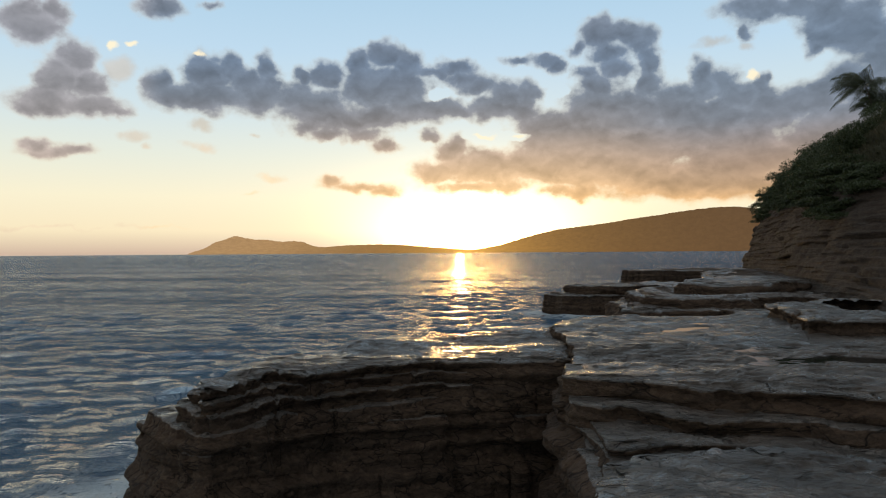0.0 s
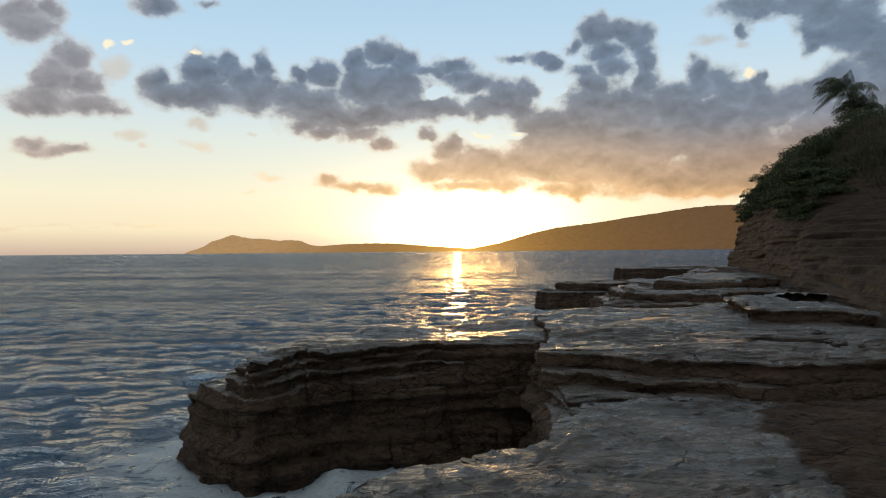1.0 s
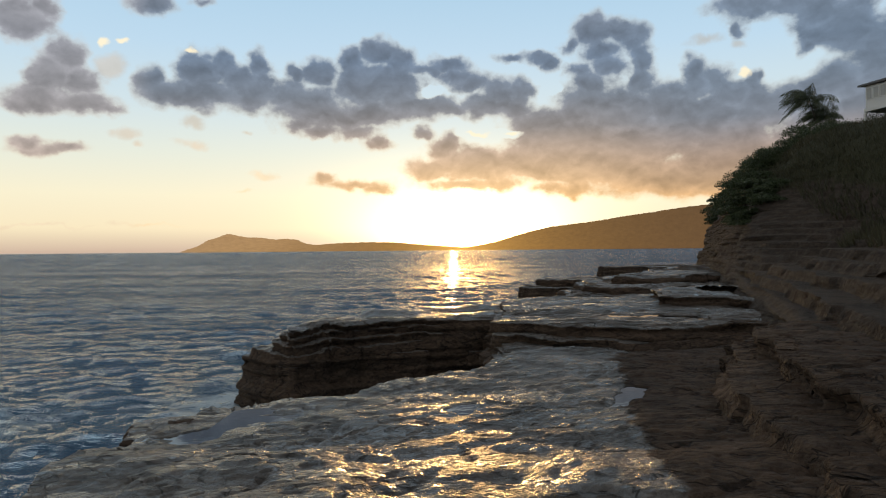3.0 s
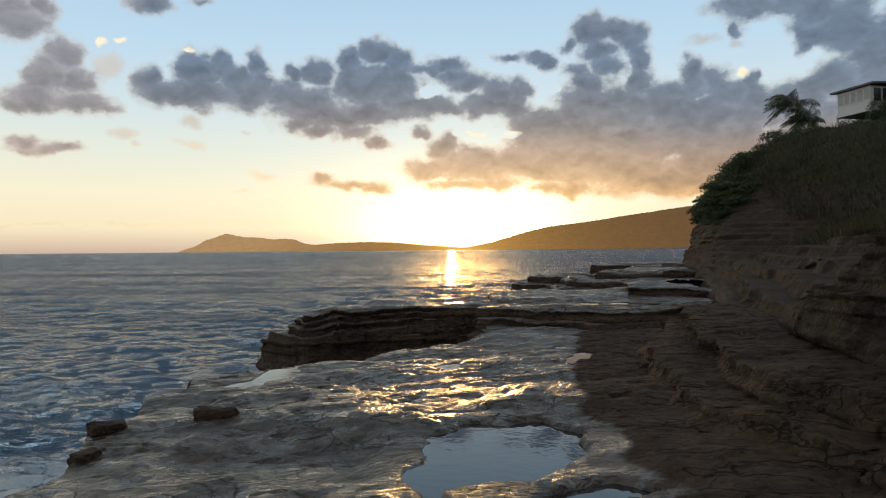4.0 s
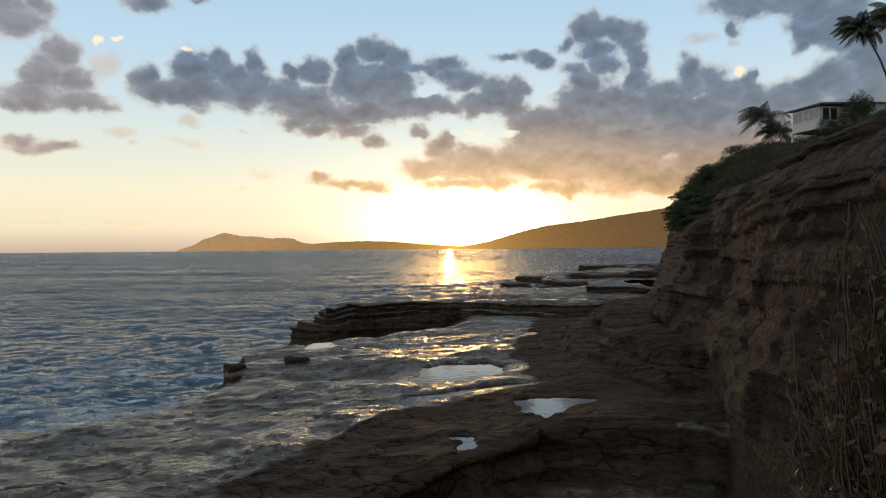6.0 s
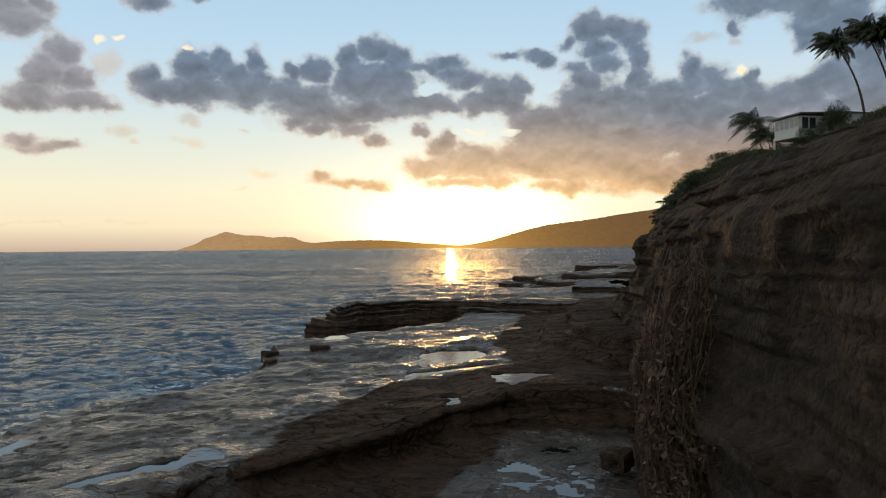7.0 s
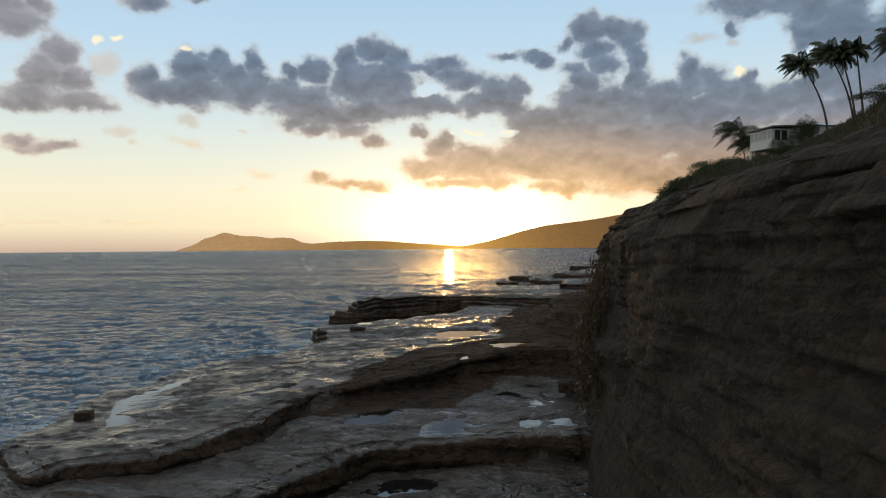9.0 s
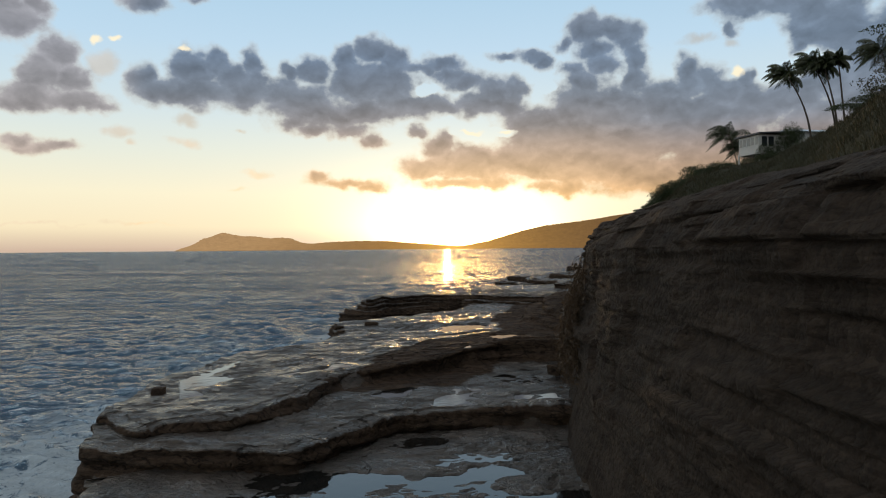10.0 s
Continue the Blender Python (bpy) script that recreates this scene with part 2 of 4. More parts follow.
def rock_material(name, dark, light, rust, soil, bed_dark, crack):
    """Layered volcanic rock: dark, fine grained, glossy where the "wet" attribute says so, dusty brown where not."""
    mat, n = material(name)
    at = n.put("ShaderNodeNewGeometry").outputs["Position"]
    wet = n.put("ShaderNodeAttribute", attribute_name="wet").outputs["Fac"]
    green = n.put("ShaderNodeAttribute", attribute_name="green").outputs["Fac"]
    wob = n.put("ShaderNodeTexNoise", {"Vector": at, "Scale": 0.9, "Detail": 4.0}).outputs["Color"]
    beds = n.noise(n.v("ADD", n.v("MULTIPLY", at, (0.4, 0.4, 4.0)), n.v("MULTIPLY", wob, (0, 0, 1.2))), 1.3, 6, 0.65)
    big = n.noise(at, 0.45, 4, 0.6)
    mid = n.noise(n.v("MULTIPLY", at, (1, 1, 2.0)), 2.2, 6, 0.6, 0.3)
    grain = n.noise(at, 16.0, 5, 0.72)
    pits = n.noise(at, 46.0, 3, 0.65)
    skin = n.put("ShaderNodeTexVoronoi", {"Vector": n.v("ADD", n.v("MULTIPLY", at, (0.8, 1.2, 1.2)), n.v("MULTIPLY", wob, (0.25, 0.25, 0.25))), "Scale": 7.5, "Detail": 1.0, "Roughness": 0.6})
    knob, chip = skin.outputs["Distance"], n.put("ShaderNodeSeparateXYZ", {0: skin.outputs["Color"]}).outputs[0]
    turned = n.v("ADD", n.v("MULTIPLY", n.put("ShaderNodeVectorRotate", {"Vector": at, "Angle": 0.35}, rotation_type="Z_AXIS").outputs[0], (0.4, 1.15, 1.5)), n.v("MULTIPLY", wob, (0.5, 0.5, 0.5)))
    seams = n.step(n.m("ABSOLUTE", n.m("SUBTRACT", n.noise(turned, 1.1, 5, 0.55), 0.5)), 0.0, 0.013)
    plates = n.put("ShaderNodeTexVoronoi", {"Vector": turned, "Scale": 1.7}, feature="DISTANCE_TO_EDGE").outputs["Distance"]
    joints = n.m("MAXIMUM", n.step(plates, 0.004, 0.022), n.step(big, 0.46, 0.56))
    lines = n.m("MULTIPLY", seams, joints)
    damp = n.step(n.m("ADD", wet, n.m("MULTIPLY", n.m("SUBTRACT", mid, 0.5), 0.8)), 0.36, 0.6)
    c = n.mix(n.step(mid, 0.3, 0.7), dark, light)
    c = n.mix(n.m("MULTIPLY", n.step(big, 0.48, 0.62), 0.4), c, rust)
    c = n.mix(damp, n.mix(n.step(mid, 0.25, 0.75), soil, [v * 1.35 for v in soil]), c)
    c = n.mix(n.m("MULTIPLY", n.step(beds, 0.46, 0.56), bed_dark), c, [v * 0.6 for v in dark])
    c = n.v("SCALE", c)
    n.t.links.new(n.m("ADD", n.m("MULTIPLY", chip, 0.5), n.m("ADD", n.m("MULTIPLY", grain, 1.0), n.m("MULTIPLY", pits, 0.5))), c.node.inputs["Scale"])
    c = n.mix(n.m("MULTIPLY", n.m("SUBTRACT", 1.0, lines), crack), c, [v * 0.35 for v in dark])
    c = n.mix(n.m("MULTIPLY", n.step(n.m("ADD", green, n.m("MULTIPLY", n.m("SUBTRACT", mid, 0.5), 1.2)), 0.35, 0.7), 0.92), c, n.mix(grain, (0.016, 0.017, 0.008), (0.04, 0.042, 0.017)))
    film = n.m("MULTIPLY", damp, n.step(n.noise(n.v("MULTIPLY", at, (0.7, 1.2, 1.0)), 1.3, 7, 0.66, 0.4), 0.42, 0.58))
    h = n.m("ADD", n.m("ADD", n.m("MULTIPLY", mid, 0.05), n.m("ADD", n.m("MULTIPLY", knob, -0.05), n.m("MULTIPLY", chip, 0.018))), n.m("ADD", n.m("MULTIPLY", grain, n.m("SUBTRACT", 0.046, n.m("MULTIPLY", film, 0.018))), n.m("MULTIPLY", pits, n.m("SUBTRACT", 0.014, n.m("MULTIPLY", film, 0.006)))))
    h = n.m("ADD", h, n.m("ADD", n.m("MULTIPLY", lines, 0.03 * crack), n.m("MULTIPLY", beds, 0.05)))
    bp = n.put("ShaderNodeBump", {"Height": h, "Strength": 1.0, "Distance": 1.0}).outputs[0]
    shine = n.m("MULTIPLY", n.m("MULTIPLY", damp, n.m("ADD", 1.0 - crack, n.m("MULTIPLY", lines, crack))), n.m("ADD", 0.1, n.m("ADD", n.m("MULTIPLY", film, 0.72), n.m("MULTIPLY", chip, 0.3))))
    finish(n, Coat_Weight=shine, Coat_Roughness=n.m("SUBTRACT", 0.25, n.m("MULTIPLY", film, 0.12)), Coat_IOR=1.55, Coat_Normal=bp, Base_Color=c, Normal=bp,
           Roughness=n.m("SUBTRACT", 0.85, n.m("MULTIPLY", damp, 0.3)), Specular_IOR_Level=n.m("ADD", 0.15, n.m("MULTIPLY", damp, 0.35)))
    return mat


def sea_material():
    mat, n = material("sea_water")
    at = n.put("ShaderNodeNewGeometry").outputs["Position"]
    foam = n.put("ShaderNodeAttribute", attribute_name="foam").outputs["Fac"]
    open_sea = n.put("ShaderNodeAttribute", attribute_name="open_sea").outputs["Fac"]
    # ripples, chop and swell, from the finest to the broadest; the broad ones only where the fine ones blend
    h = n.m("ADD", n.m("MULTIPLY", n.noise(n.v("MULTIPLY", at, (0.45, 1.0, 1.0)), 5.5, 4, 0.66, 0.2), 0.085), n.m("MULTIPLY", n.noise(n.v("MULTIPLY", at, (0.4, 1.0, 1.0)), 1.5, 5, 0.64, 0.3), 0.46))
    h = n.m("ADD", h, n.m("MULTIPLY", n.noise(n.v("MULTIPLY", at, (0.4, 1.0, 1.0)), 0.45, 5, 0.62, 0.2), 0.8))
    h = n.m("ADD", h, n.m("MULTIPLY", n.noise(n.v("MULTIPLY", at, (0.3, 1.0, 1.0)), 0.14, 5, 0.62), n.m("MULTIPLY", n.m("POWER", open_sea, 0.6), 3.2)))
    h = n.m("ADD", h, n.m("MULTIPLY", n.noise(n.v("MULTIPLY", at, (0.22, 1.0, 1.0)), 0.045, 5, 0.65), n.m("MULTIPLY", n.m("POWER", open_sea, 2.0), 7.0)))
    bp = n.put("ShaderNodeBump", {"Height": h, "Strength": 1.0, "Distance": 1.0}).outputs[0]
    lace = n.m("ABSOLUTE", n.m("SUBTRACT", n.noise(at, 0.9, 7, 0.66, 1.2), 0.5))
    lace = n.step(n.m("SUBTRACT", lace, n.m("MULTIPLY", foam, 0.12)), 0.05, -0.03)
    white = n.m("MULTIPLY", n.m("MULTIPLY", lace, n.step(foam, 0.08, 0.8)), n.m("ADD", 0.45, n.m("MULTIPLY", n.noise(at, 7.0, 4, 0.7), 0.8)), clamp=True)
    c = n.mix(n.m("MULTIPLY", foam, 0.45), (0.013, 0.044, 0.092), (0.04, 0.10, 0.15))
    c = n.mix(white, c, (0.44, 0.52, 0.58))
    # wave troughs hide each other at a low angle, so the sheen stays below that of a flat sheet; gusts ruffle it in streaks
    gust = n.step(n.noise(n.v("MULTIPLY", at, (0.12, 1.0, 1.0)), 0.05, 7, 0.78), 0.47, 0.58)
    chop = n.step(n.noise(n.v("MULTIPLY", at, (0.22, 1.0, 1.0)), 0.35, 6, 0.72, 0.2), 0.49, 0.6)
    loss = n.m("MULTIPLY", n.m("POWER", open_sea, 0.5), n.m("ADD", n.m("MULTIPLY", gust, 0.42), n.m("MULTIPLY", chop, 0.44)))
    sheen = n.m("MULTIPLY", n.put("ShaderNodeFresnel", {"IOR": 1.33, "Normal": bp}).outputs[0], n.m("MULTIPLY", n.m("SUBTRACT", 1.0, white), n.m("SUBTRACT", 1.0, loss)))
    body = n.put("ShaderNodeBsdfDiffuse", {"Color": c})
    gloss = n.put("ShaderNodeBsdfGlossy", {"Color": (1, 1, 1, 1), "Roughness": n.m("ADD", 0.02, n.m("MULTIPLY", open_sea, 0.17)), "Normal": bp})
    n.put("ShaderNodeOutputMaterial", {0: n.put("ShaderNodeMixShader", {0: sheen, 1: body.outputs[0], 2: gloss.outputs[0]}).outputs[0]})
    return mat


def pool_material():
    mat, n = material("still_water")
    at = n.put("ShaderNodeNewGeometry").outputs["Position"]
    bp = n.put("ShaderNodeBump", {"Height": n.noise(at, 5.0, 2), "Strength": 0.04, "Distance": 0.05}).outputs[0]
    finish(n, Base_Color=(0.012, 0.013, 0.013, 1), Roughness=0.03, IOR=1.33, Specular_IOR_Level=0.9, Normal=bp)
    return mat


def leaf_material(name, dark, light, rough=0.55):
    mat, n = material(name)
    at = n.put("ShaderNodeNewGeometry")
    c = n.mix(at.outputs["Random Per Island"], dark, light)
    c = n.mix(n.m("MULTIPLY", n.noise(at.outputs["Position"], 0.8), 0.5), c, dark)
    b = finish(n, Base_Color=c, Roughness=rough)
    t = n.put("ShaderNodeBsdfTranslucent", {0: c})
    n.put("ShaderNodeOutputMaterial", {0: n.put("ShaderNodeMixShader", {0: 0.25, 1: b.outputs[0], 2: t.outputs[0]}).outputs[0]}, is_active_output=True)
    return mat


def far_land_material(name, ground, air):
    """Land kilometres off: ground colour, with evening haze and sunset glow painted on as emission."""
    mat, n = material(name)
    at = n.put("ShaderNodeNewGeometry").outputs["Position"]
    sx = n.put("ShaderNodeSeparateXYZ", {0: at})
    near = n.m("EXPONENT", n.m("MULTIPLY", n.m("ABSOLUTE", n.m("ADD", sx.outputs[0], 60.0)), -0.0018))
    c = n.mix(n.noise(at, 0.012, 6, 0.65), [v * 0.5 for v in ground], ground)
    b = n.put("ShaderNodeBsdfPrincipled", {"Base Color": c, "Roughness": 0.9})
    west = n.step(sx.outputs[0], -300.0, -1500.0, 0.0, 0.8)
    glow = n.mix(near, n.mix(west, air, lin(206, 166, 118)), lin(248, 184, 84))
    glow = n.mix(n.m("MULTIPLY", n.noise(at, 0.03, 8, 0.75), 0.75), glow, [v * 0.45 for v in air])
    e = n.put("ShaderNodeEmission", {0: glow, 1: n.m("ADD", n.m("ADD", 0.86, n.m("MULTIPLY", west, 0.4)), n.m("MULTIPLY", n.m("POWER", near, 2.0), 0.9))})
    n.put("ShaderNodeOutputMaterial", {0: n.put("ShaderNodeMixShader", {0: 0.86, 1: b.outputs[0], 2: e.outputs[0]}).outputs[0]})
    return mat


ROCK = rock_material("wet_layered_rock", (0.030, 0.025, 0.022), (0.068, 0.057, 0.049), (0.070, 0.048, 0.034), (0.052, 0.036, 0.026), 0.35, 0.85)
# shelf rock in darker tones: the backlit cliff's shade is put into its colour
CLIFF = rock_material("shade_darkened_cliff", (0.022, 0.018, 0.015), (0.052, 0.041, 0.033), (0.056, 0.038, 0.028), (0.038, 0.029, 0.023), 0.4, 0.25)
SEA = sea_material()
POOL = pool_material()
PALM_LEAF = leaf_material("palm_leaf", (0.018, 0.028, 0.012), (0.06, 0.075, 0.03))
BUSH_LEAF = leaf_material("bush_leaf", (0.018, 0.030, 0.010), (0.055, 0.078, 0.026))
SCRUB_LEAF = leaf_material("dry_scrub_leaf", (0.03, 0.03, 0.015), (0.08, 0.075, 0.04))
BARK = plain("palm_bark", (0.055, 0.045, 0.036), 0.85, 2.0, 0.4)
WHITE_WALL = plain("white_painted_board", (0.56, 0.56, 0.55), 0.6, 0.8, 0.06)
ROOFING = plain("dark_roofing", (0.06, 0.06, 0.065), 0.45, 1.2, 0.3)
ROOF_METAL = plain("pale_metal_roof", (0.35, 0.36, 0.38), 0.3, 1.0, 0.15, 0.01, 0.6)
GLASS = plain("dark_window_glass", (0.03, 0.035, 0.04), 0.06, 1.0, 0.1, 0.0)
BLIND = plain("pale_window_blind", (0.30, 0.30, 0.29), 0.35, 1.0, 0.12)
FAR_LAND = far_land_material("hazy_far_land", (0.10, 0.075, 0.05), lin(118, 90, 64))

# ---- tools for building ----


def mesh_ob(name, verts, faces, mat, parent=None, smooth=False, attrs=()):
    me = bpy.data.meshes.new(name)
    verts = np.asarray(verts, float)
    if isinstance(faces, np.ndarray):
        k = faces.shape[1]
        me.vertices.add(len(verts))
        me.vertices.foreach_set("co", verts.ravel())
        me.loops.add(faces.size)
        me.loops.foreach_set("vertex_index", faces.ravel().astype(np.int32))
        me.polygons.add(len(faces))
        me.polygons.foreach_set("loop_start", np.arange(0, faces.size, k, dtype=np.int32))
        me.update(calc_edges=True)
    else:
        me.from_pydata([tuple(v) for v in verts], [], faces)
    if smooth:
        me.polygons.foreach_set("use_smooth", np.ones(len(me.polygons), bool))
    for key, values in dict(attrs).items():
        me.attributes.new(key, "FLOAT", "POINT").data.foreach_set("value", np.asarray(values, np.float32))
    me.materials.append(mat)
    ob = new(name, me)
    if parent:
        ob.parent = parent
    return ob


def part(name, bm, mat, parent, label=""):
    me = bpy.data.meshes.new(name)
    bm.to_mesh(me)
    bm.free()
    me.materials.append(mat)
    ob = new(name, me)
    ob.parent = parent
    return tagged(ob, label)


def box(x0, x1, y0, y1, z0, z1, bevel=0.0):
    bm = bmesh.new()
    bmesh.ops.create_cube(bm, size=1, matrix=Matrix.Translation(((x0 + x1) / 2, (y0 + y1) / 2, (z0 + z1) / 2)) @ Matrix.Diagonal((x1 - x0, y1 - y0, z1 - z0, 1)))
    if bevel:
        bmesh.ops.bevel(bm, geom=bm.edges[:], offset=bevel, segments=1, affect="EDGES")
    return bm


def grid_faces(nu, nv):
    i = np.arange(nu * nv).reshape(nu, nv)
    return np.stack([i[:-1, :-1], i[1:, :-1], i[1:, 1:], i[:-1, 1:]], -1).reshape(-1, 4)


def hash2(i, j, seed):
    h = (i.astype(np.int64) * 374761393 + j.astype(np.int64) * 668265263 + seed * 974711) & 0xFFFFFFFF
    h = ((h ^ (h >> 13)) * 1274126177) & 0xFFFFFFFF
    return ((h ^ (h >> 16)) & 0xFFFF) / 65535.0


def vnoise(x, y, seed=0):
    """Smooth noise in -1..1 on arrays."""
    x, y = np.broadcast_arrays(np.asarray(x, float), np.asarray(y, float))
    i, j = np.floor(x), np.floor(y)
    u, v = x - i, y - j
    u, v = u * u * u * (u * (u * 6 - 15) + 10), v * v * v * (v * (v * 6 - 15) + 10)
    a, b, c, d = (hash2(i + p, j + q, seed) for p, q in ((0, 0), (1, 0), (0, 1), (1, 1)))
    return 2 * ((a * (1 - u) + b * u) * (1 - v) + (c * (1 - u) + d * u) * v) - 1


def fbm(x, y, octaves=4, seed=0, gain=0.5):
    out, amp, tot = 0.0, 1.0, 0.0
    for k in range(octaves):
        ca, sa = math.cos(0.6 * k + 0.3), math.sin(0.6 * k + 0.3)
        f = 2.03 ** k
        out = out + amp * vnoise((ca * x - sa * y) * f, (sa * x + ca * y) * f, seed + 17 * k)
        tot += amp
        amp *= gain
    return out / tot


def smooth01(x, a, b):
    t = np.clip((x - a) / (b - a), 0, 1)
    return t * t * (3 - 2 * t)


def sdf(x, y, poly):
    """Distance to a polygon's edge, negative inside."""
    best, inside = np.full(np.shape(x), 1e9), np.zeros(np.shape(x), bool)
    for (ax, ay), (bx, by) in zip(poly, poly[1:] + poly[:1]):
        ex, ey = bx - ax, by - ay
        t = np.clip(((x - ax) * ex + (y - ay) * ey) / (ex * ex + ey * ey), 0, 1)
        best = np.minimum(best, np.hypot(x - ax - t * ex, y - ay - t * ey))
        cross = (ay > y) != (by > y)
        inside ^= cross & (x < ax + (y - ay) * ex / (ey if ey else 1e-9))
    return np.where(inside, -best, best)


# ---- the shore: slabs of layered rock, as outline, height, steepness of the flank ----
SLABS = [
    ([(-7.0, -24.0), (-5.0, -28.6), (-4.6, -32.0), (-5.5, -50.0), (12.0, -50.0), (12.0, -20.0), (-6.3, -20.0)], 2.0, 2.2),
    ([(-5.6, -27.6), (-4.3, -27.9), (-2.4, -28.1), (-1.2, -27.9), (-0.4, -26.7), (0.8, -24.8), (4.8, -24.4), (9.0, -24.0), (9.0, -15.0), (-6.6, -15.0), (-7.0, -23.2), (-6.4, -25.7)], 2.5, 3.0),
    ([(-4.8, -27.2), (-6.2, -25.8), (-6.9, -22.8), (-6.8, -20.6), (-6.3, -19.0), (-5.5, -17.4), (-4.0, -14.5), (-3.4, -12.5), (-3.3, -11.4), (-3.8, -10.2), (-3.7, -9.2), (-4.6, -6.5), (-4.1, -6.0),
      (-4.7, -4.1), (-3.9, -2.4), (-2.0, -1.7), (-1.0, -1.2), (0.0, -0.4), (1.7, 0.5), (2.3, 2.5), (9.0, 3.0), (10.0, -10.0), (9.0, -18.0), (3.5, -17.6), (0.5, -20.7), (-1.1, -21.8), (-1.9, -24.6), (-3.0, -26.5)], None, 4.0),
    ([(2.2, 0.6), (2.4, 5.8), (12.0, 6.0), (12.0, -0.5), (3.0, -0.5)], 2.38, 2.5),
    ([(2.6, 3.4), (2.4, 6.5), (12.0, 6.0), (12.0, 3.3), (6.0, 3.2)], 2.62, 3.5),
    ([(2.4, 4.9), (3.8, 4.1), (5.6, 4.0), (7.3, 3.7), (12.0, 3.8), (12.0, 8.0), (2.6, 8.0)], 2.88, 5.0),
    ([(2.5, 1.9), (3.6, 1.5), (5.4, 1.7), (8.0, 1.2), (12.0, 1.6), (12.0, 6.0), (2.5, 6.0)], 2.5, 4.0),
    ([(2.3, 5.7), (4.0, 4.7), (5.7, 4.6), (7.1, 4.2), (12.0, 4.4), (18.0, 18.0), (14.0, 20.0), (9.6, 18.2), (5.2, 17.3), (3.3, 16.0), (2.8, 9.4)], 3.22, 4.5),
    ([(-4.6, 6.1), (-2.4, 7.9), (0.0, 8.6), (2.9, 9.1), (3.6, 16.2), (0.5, 14.3), (-2.8, 12.5), (-4.2, 9.0)], 2.98, 5.0),
    ([(-5.0, 6.5), (-4.5, 6.1), (-2.4, 7.86), (0.0, 8.55), (2.9, 9.05), (3.3, 16.2), (0.5, 14.5), (-2.9, 12.7), (-4.6, 9.3)], 2.76, 6.0),
    ([(-5.5, 6.8), (-4.4, 6.0), (-2.4, 7.8), (0.0, 8.5), (3.0, 9.0), (0.5, 14.6), (-3.0, 13.0), (-5.0, 9.6)], 2.5, 6.0),
    ([(-6.2, 7.5), (-5.0, 6.3), (-4.4, 5.9), (-2.4, 7.7), (0.0, 8.4), (3.0, 8.9), (0.5, 14.8), (-3.1, 13.3), (-5.3, 10.3)], 2.18, 6.0),
    ([(-6.9, 8.2), (-5.6, 6.7), (-4.4, 5.8), (-2.4, 7.6), (0.0, 8.3), (3.0, 8.8), (0.5, 14.9), (-3.2, 13.6), (-5.6, 11.0)], 1.85, 5.0),
    ([(4.9, -11.5), (5.3, -8.0), (6.0, -5.0), (7.2, -1.5), (9.5, 2.0), (12.0, 0.0), (11.0, -14.0), (6.2, -14.5)], 3.45, 2.5),
    ([(5.9, -11.0), (6.3, -7.5), (7.0, -4.0), (8.4, -0.5), (11.0, 1.0), (11.0, -13.0), (6.8, -13.5)], 3.85, 2.5),
    ([(9.5, 11.5), (14.0, 11.0), (18.0, 18.0), (14.0, 19.5), (10.5, 17.0)], 3.6, 3.0),
]
FAR_SLABS = [
    ([(7.4, 25.4), (9.0, 24.6), (13.0, 24.8), (18.0, 26.0), (34.0, 70.0), (40.0, 80.0), (30.0, 82.0), (25.0, 66.0), (18.0, 50.0), (12.0, 41.0), (8.4, 31.0)], 2.75, 3.5),
    ([(8.6, 26.6), (13.0, 26.0), (18.0, 27.0), (26.0, 44.0), (20.0, 46.0), (13.5, 40.0), (9.6, 32.0)], 3.2, 3.0),
    ([(11.5, 30.5), (15.0, 29.0), (22.0, 34.0), (30.0, 60.0), (25.0, 58.0), (17.0, 42.0)], 3.7, 3.0),
    ([(6.5, 54.0), (8.3, 52.0), (12.0, 50.9), (19.0, 53.0), (24.0, 60.0), (18.0, 62.0), (10.5, 58.5)], 1.7, 4.0),
    ([(8.6, 54.4), (12.0, 52.2), (19.0, 54.0), (23.5, 60.0), (18.0, 61.0), (11.4, 57.5)], 2.45, 3.0),
    ([(25.0, 106.0), (29.0, 102.0), (40.0, 101.0), (70.0, 106.0), (70.0, 122.0), (40.0, 116.0), (27.0, 110.0)], 2.3, 3.0),
]
# tide pools
POOLS = [
    [(1.4, -13.6), (1.25, -13.1), (1.5, -11.5), (1.9, -10.9), (2.9, -10.7), (3.35, -11.3), (3.2, -12.1), (2.5, -13.1)],
    [(1.25, -15.2), (1.3, -14.5), (1.8, -14.05), (2.5, -13.75), (3.4, -13.05), (3.95, -13.35), (3.5, -13.65), (2.5, -14.1), (2.0, -14.5)],
    [(3.3, -16.0), (3.5, -15.2), (3.8, -15.0), (4.75, -15.0), (4.7, -15.4), (4.1, -15.75), (3.6, -16.5)],
    [(2.3, -17.2), (2.5, -17.1), (2.4, -17.8), (2.25, -18.1)],
    [(-0.35, -23.5), (0.1, -22.7), (0.85, -22.2), (0.75, -22.8), (0.0, -23.6)],
    [(3.6, -22.8), (4.0, -22.9), (4.0, -24.0), (3.8, -23.8)],
    [(-3.0, -22.5), (-2.2, -21.6), (-1.5, -20.5), (-1.2, -21.4), (-2.6, -22.5)],
    [(4.8, -2.6), (5.05, -2.8), (4.5, -4.0), (4.1, -4.6), (4.3, -3.6)],
    [(1.2, -4.3), (1.6, -3.9), (1.75, -4.2), (1.4, -5.0)],
    [(-3.6, -5.5), (-3.0, -4.8), (-2.6, -4.8), (-2.8, -5.7), (-3.2, -6.0)],
]
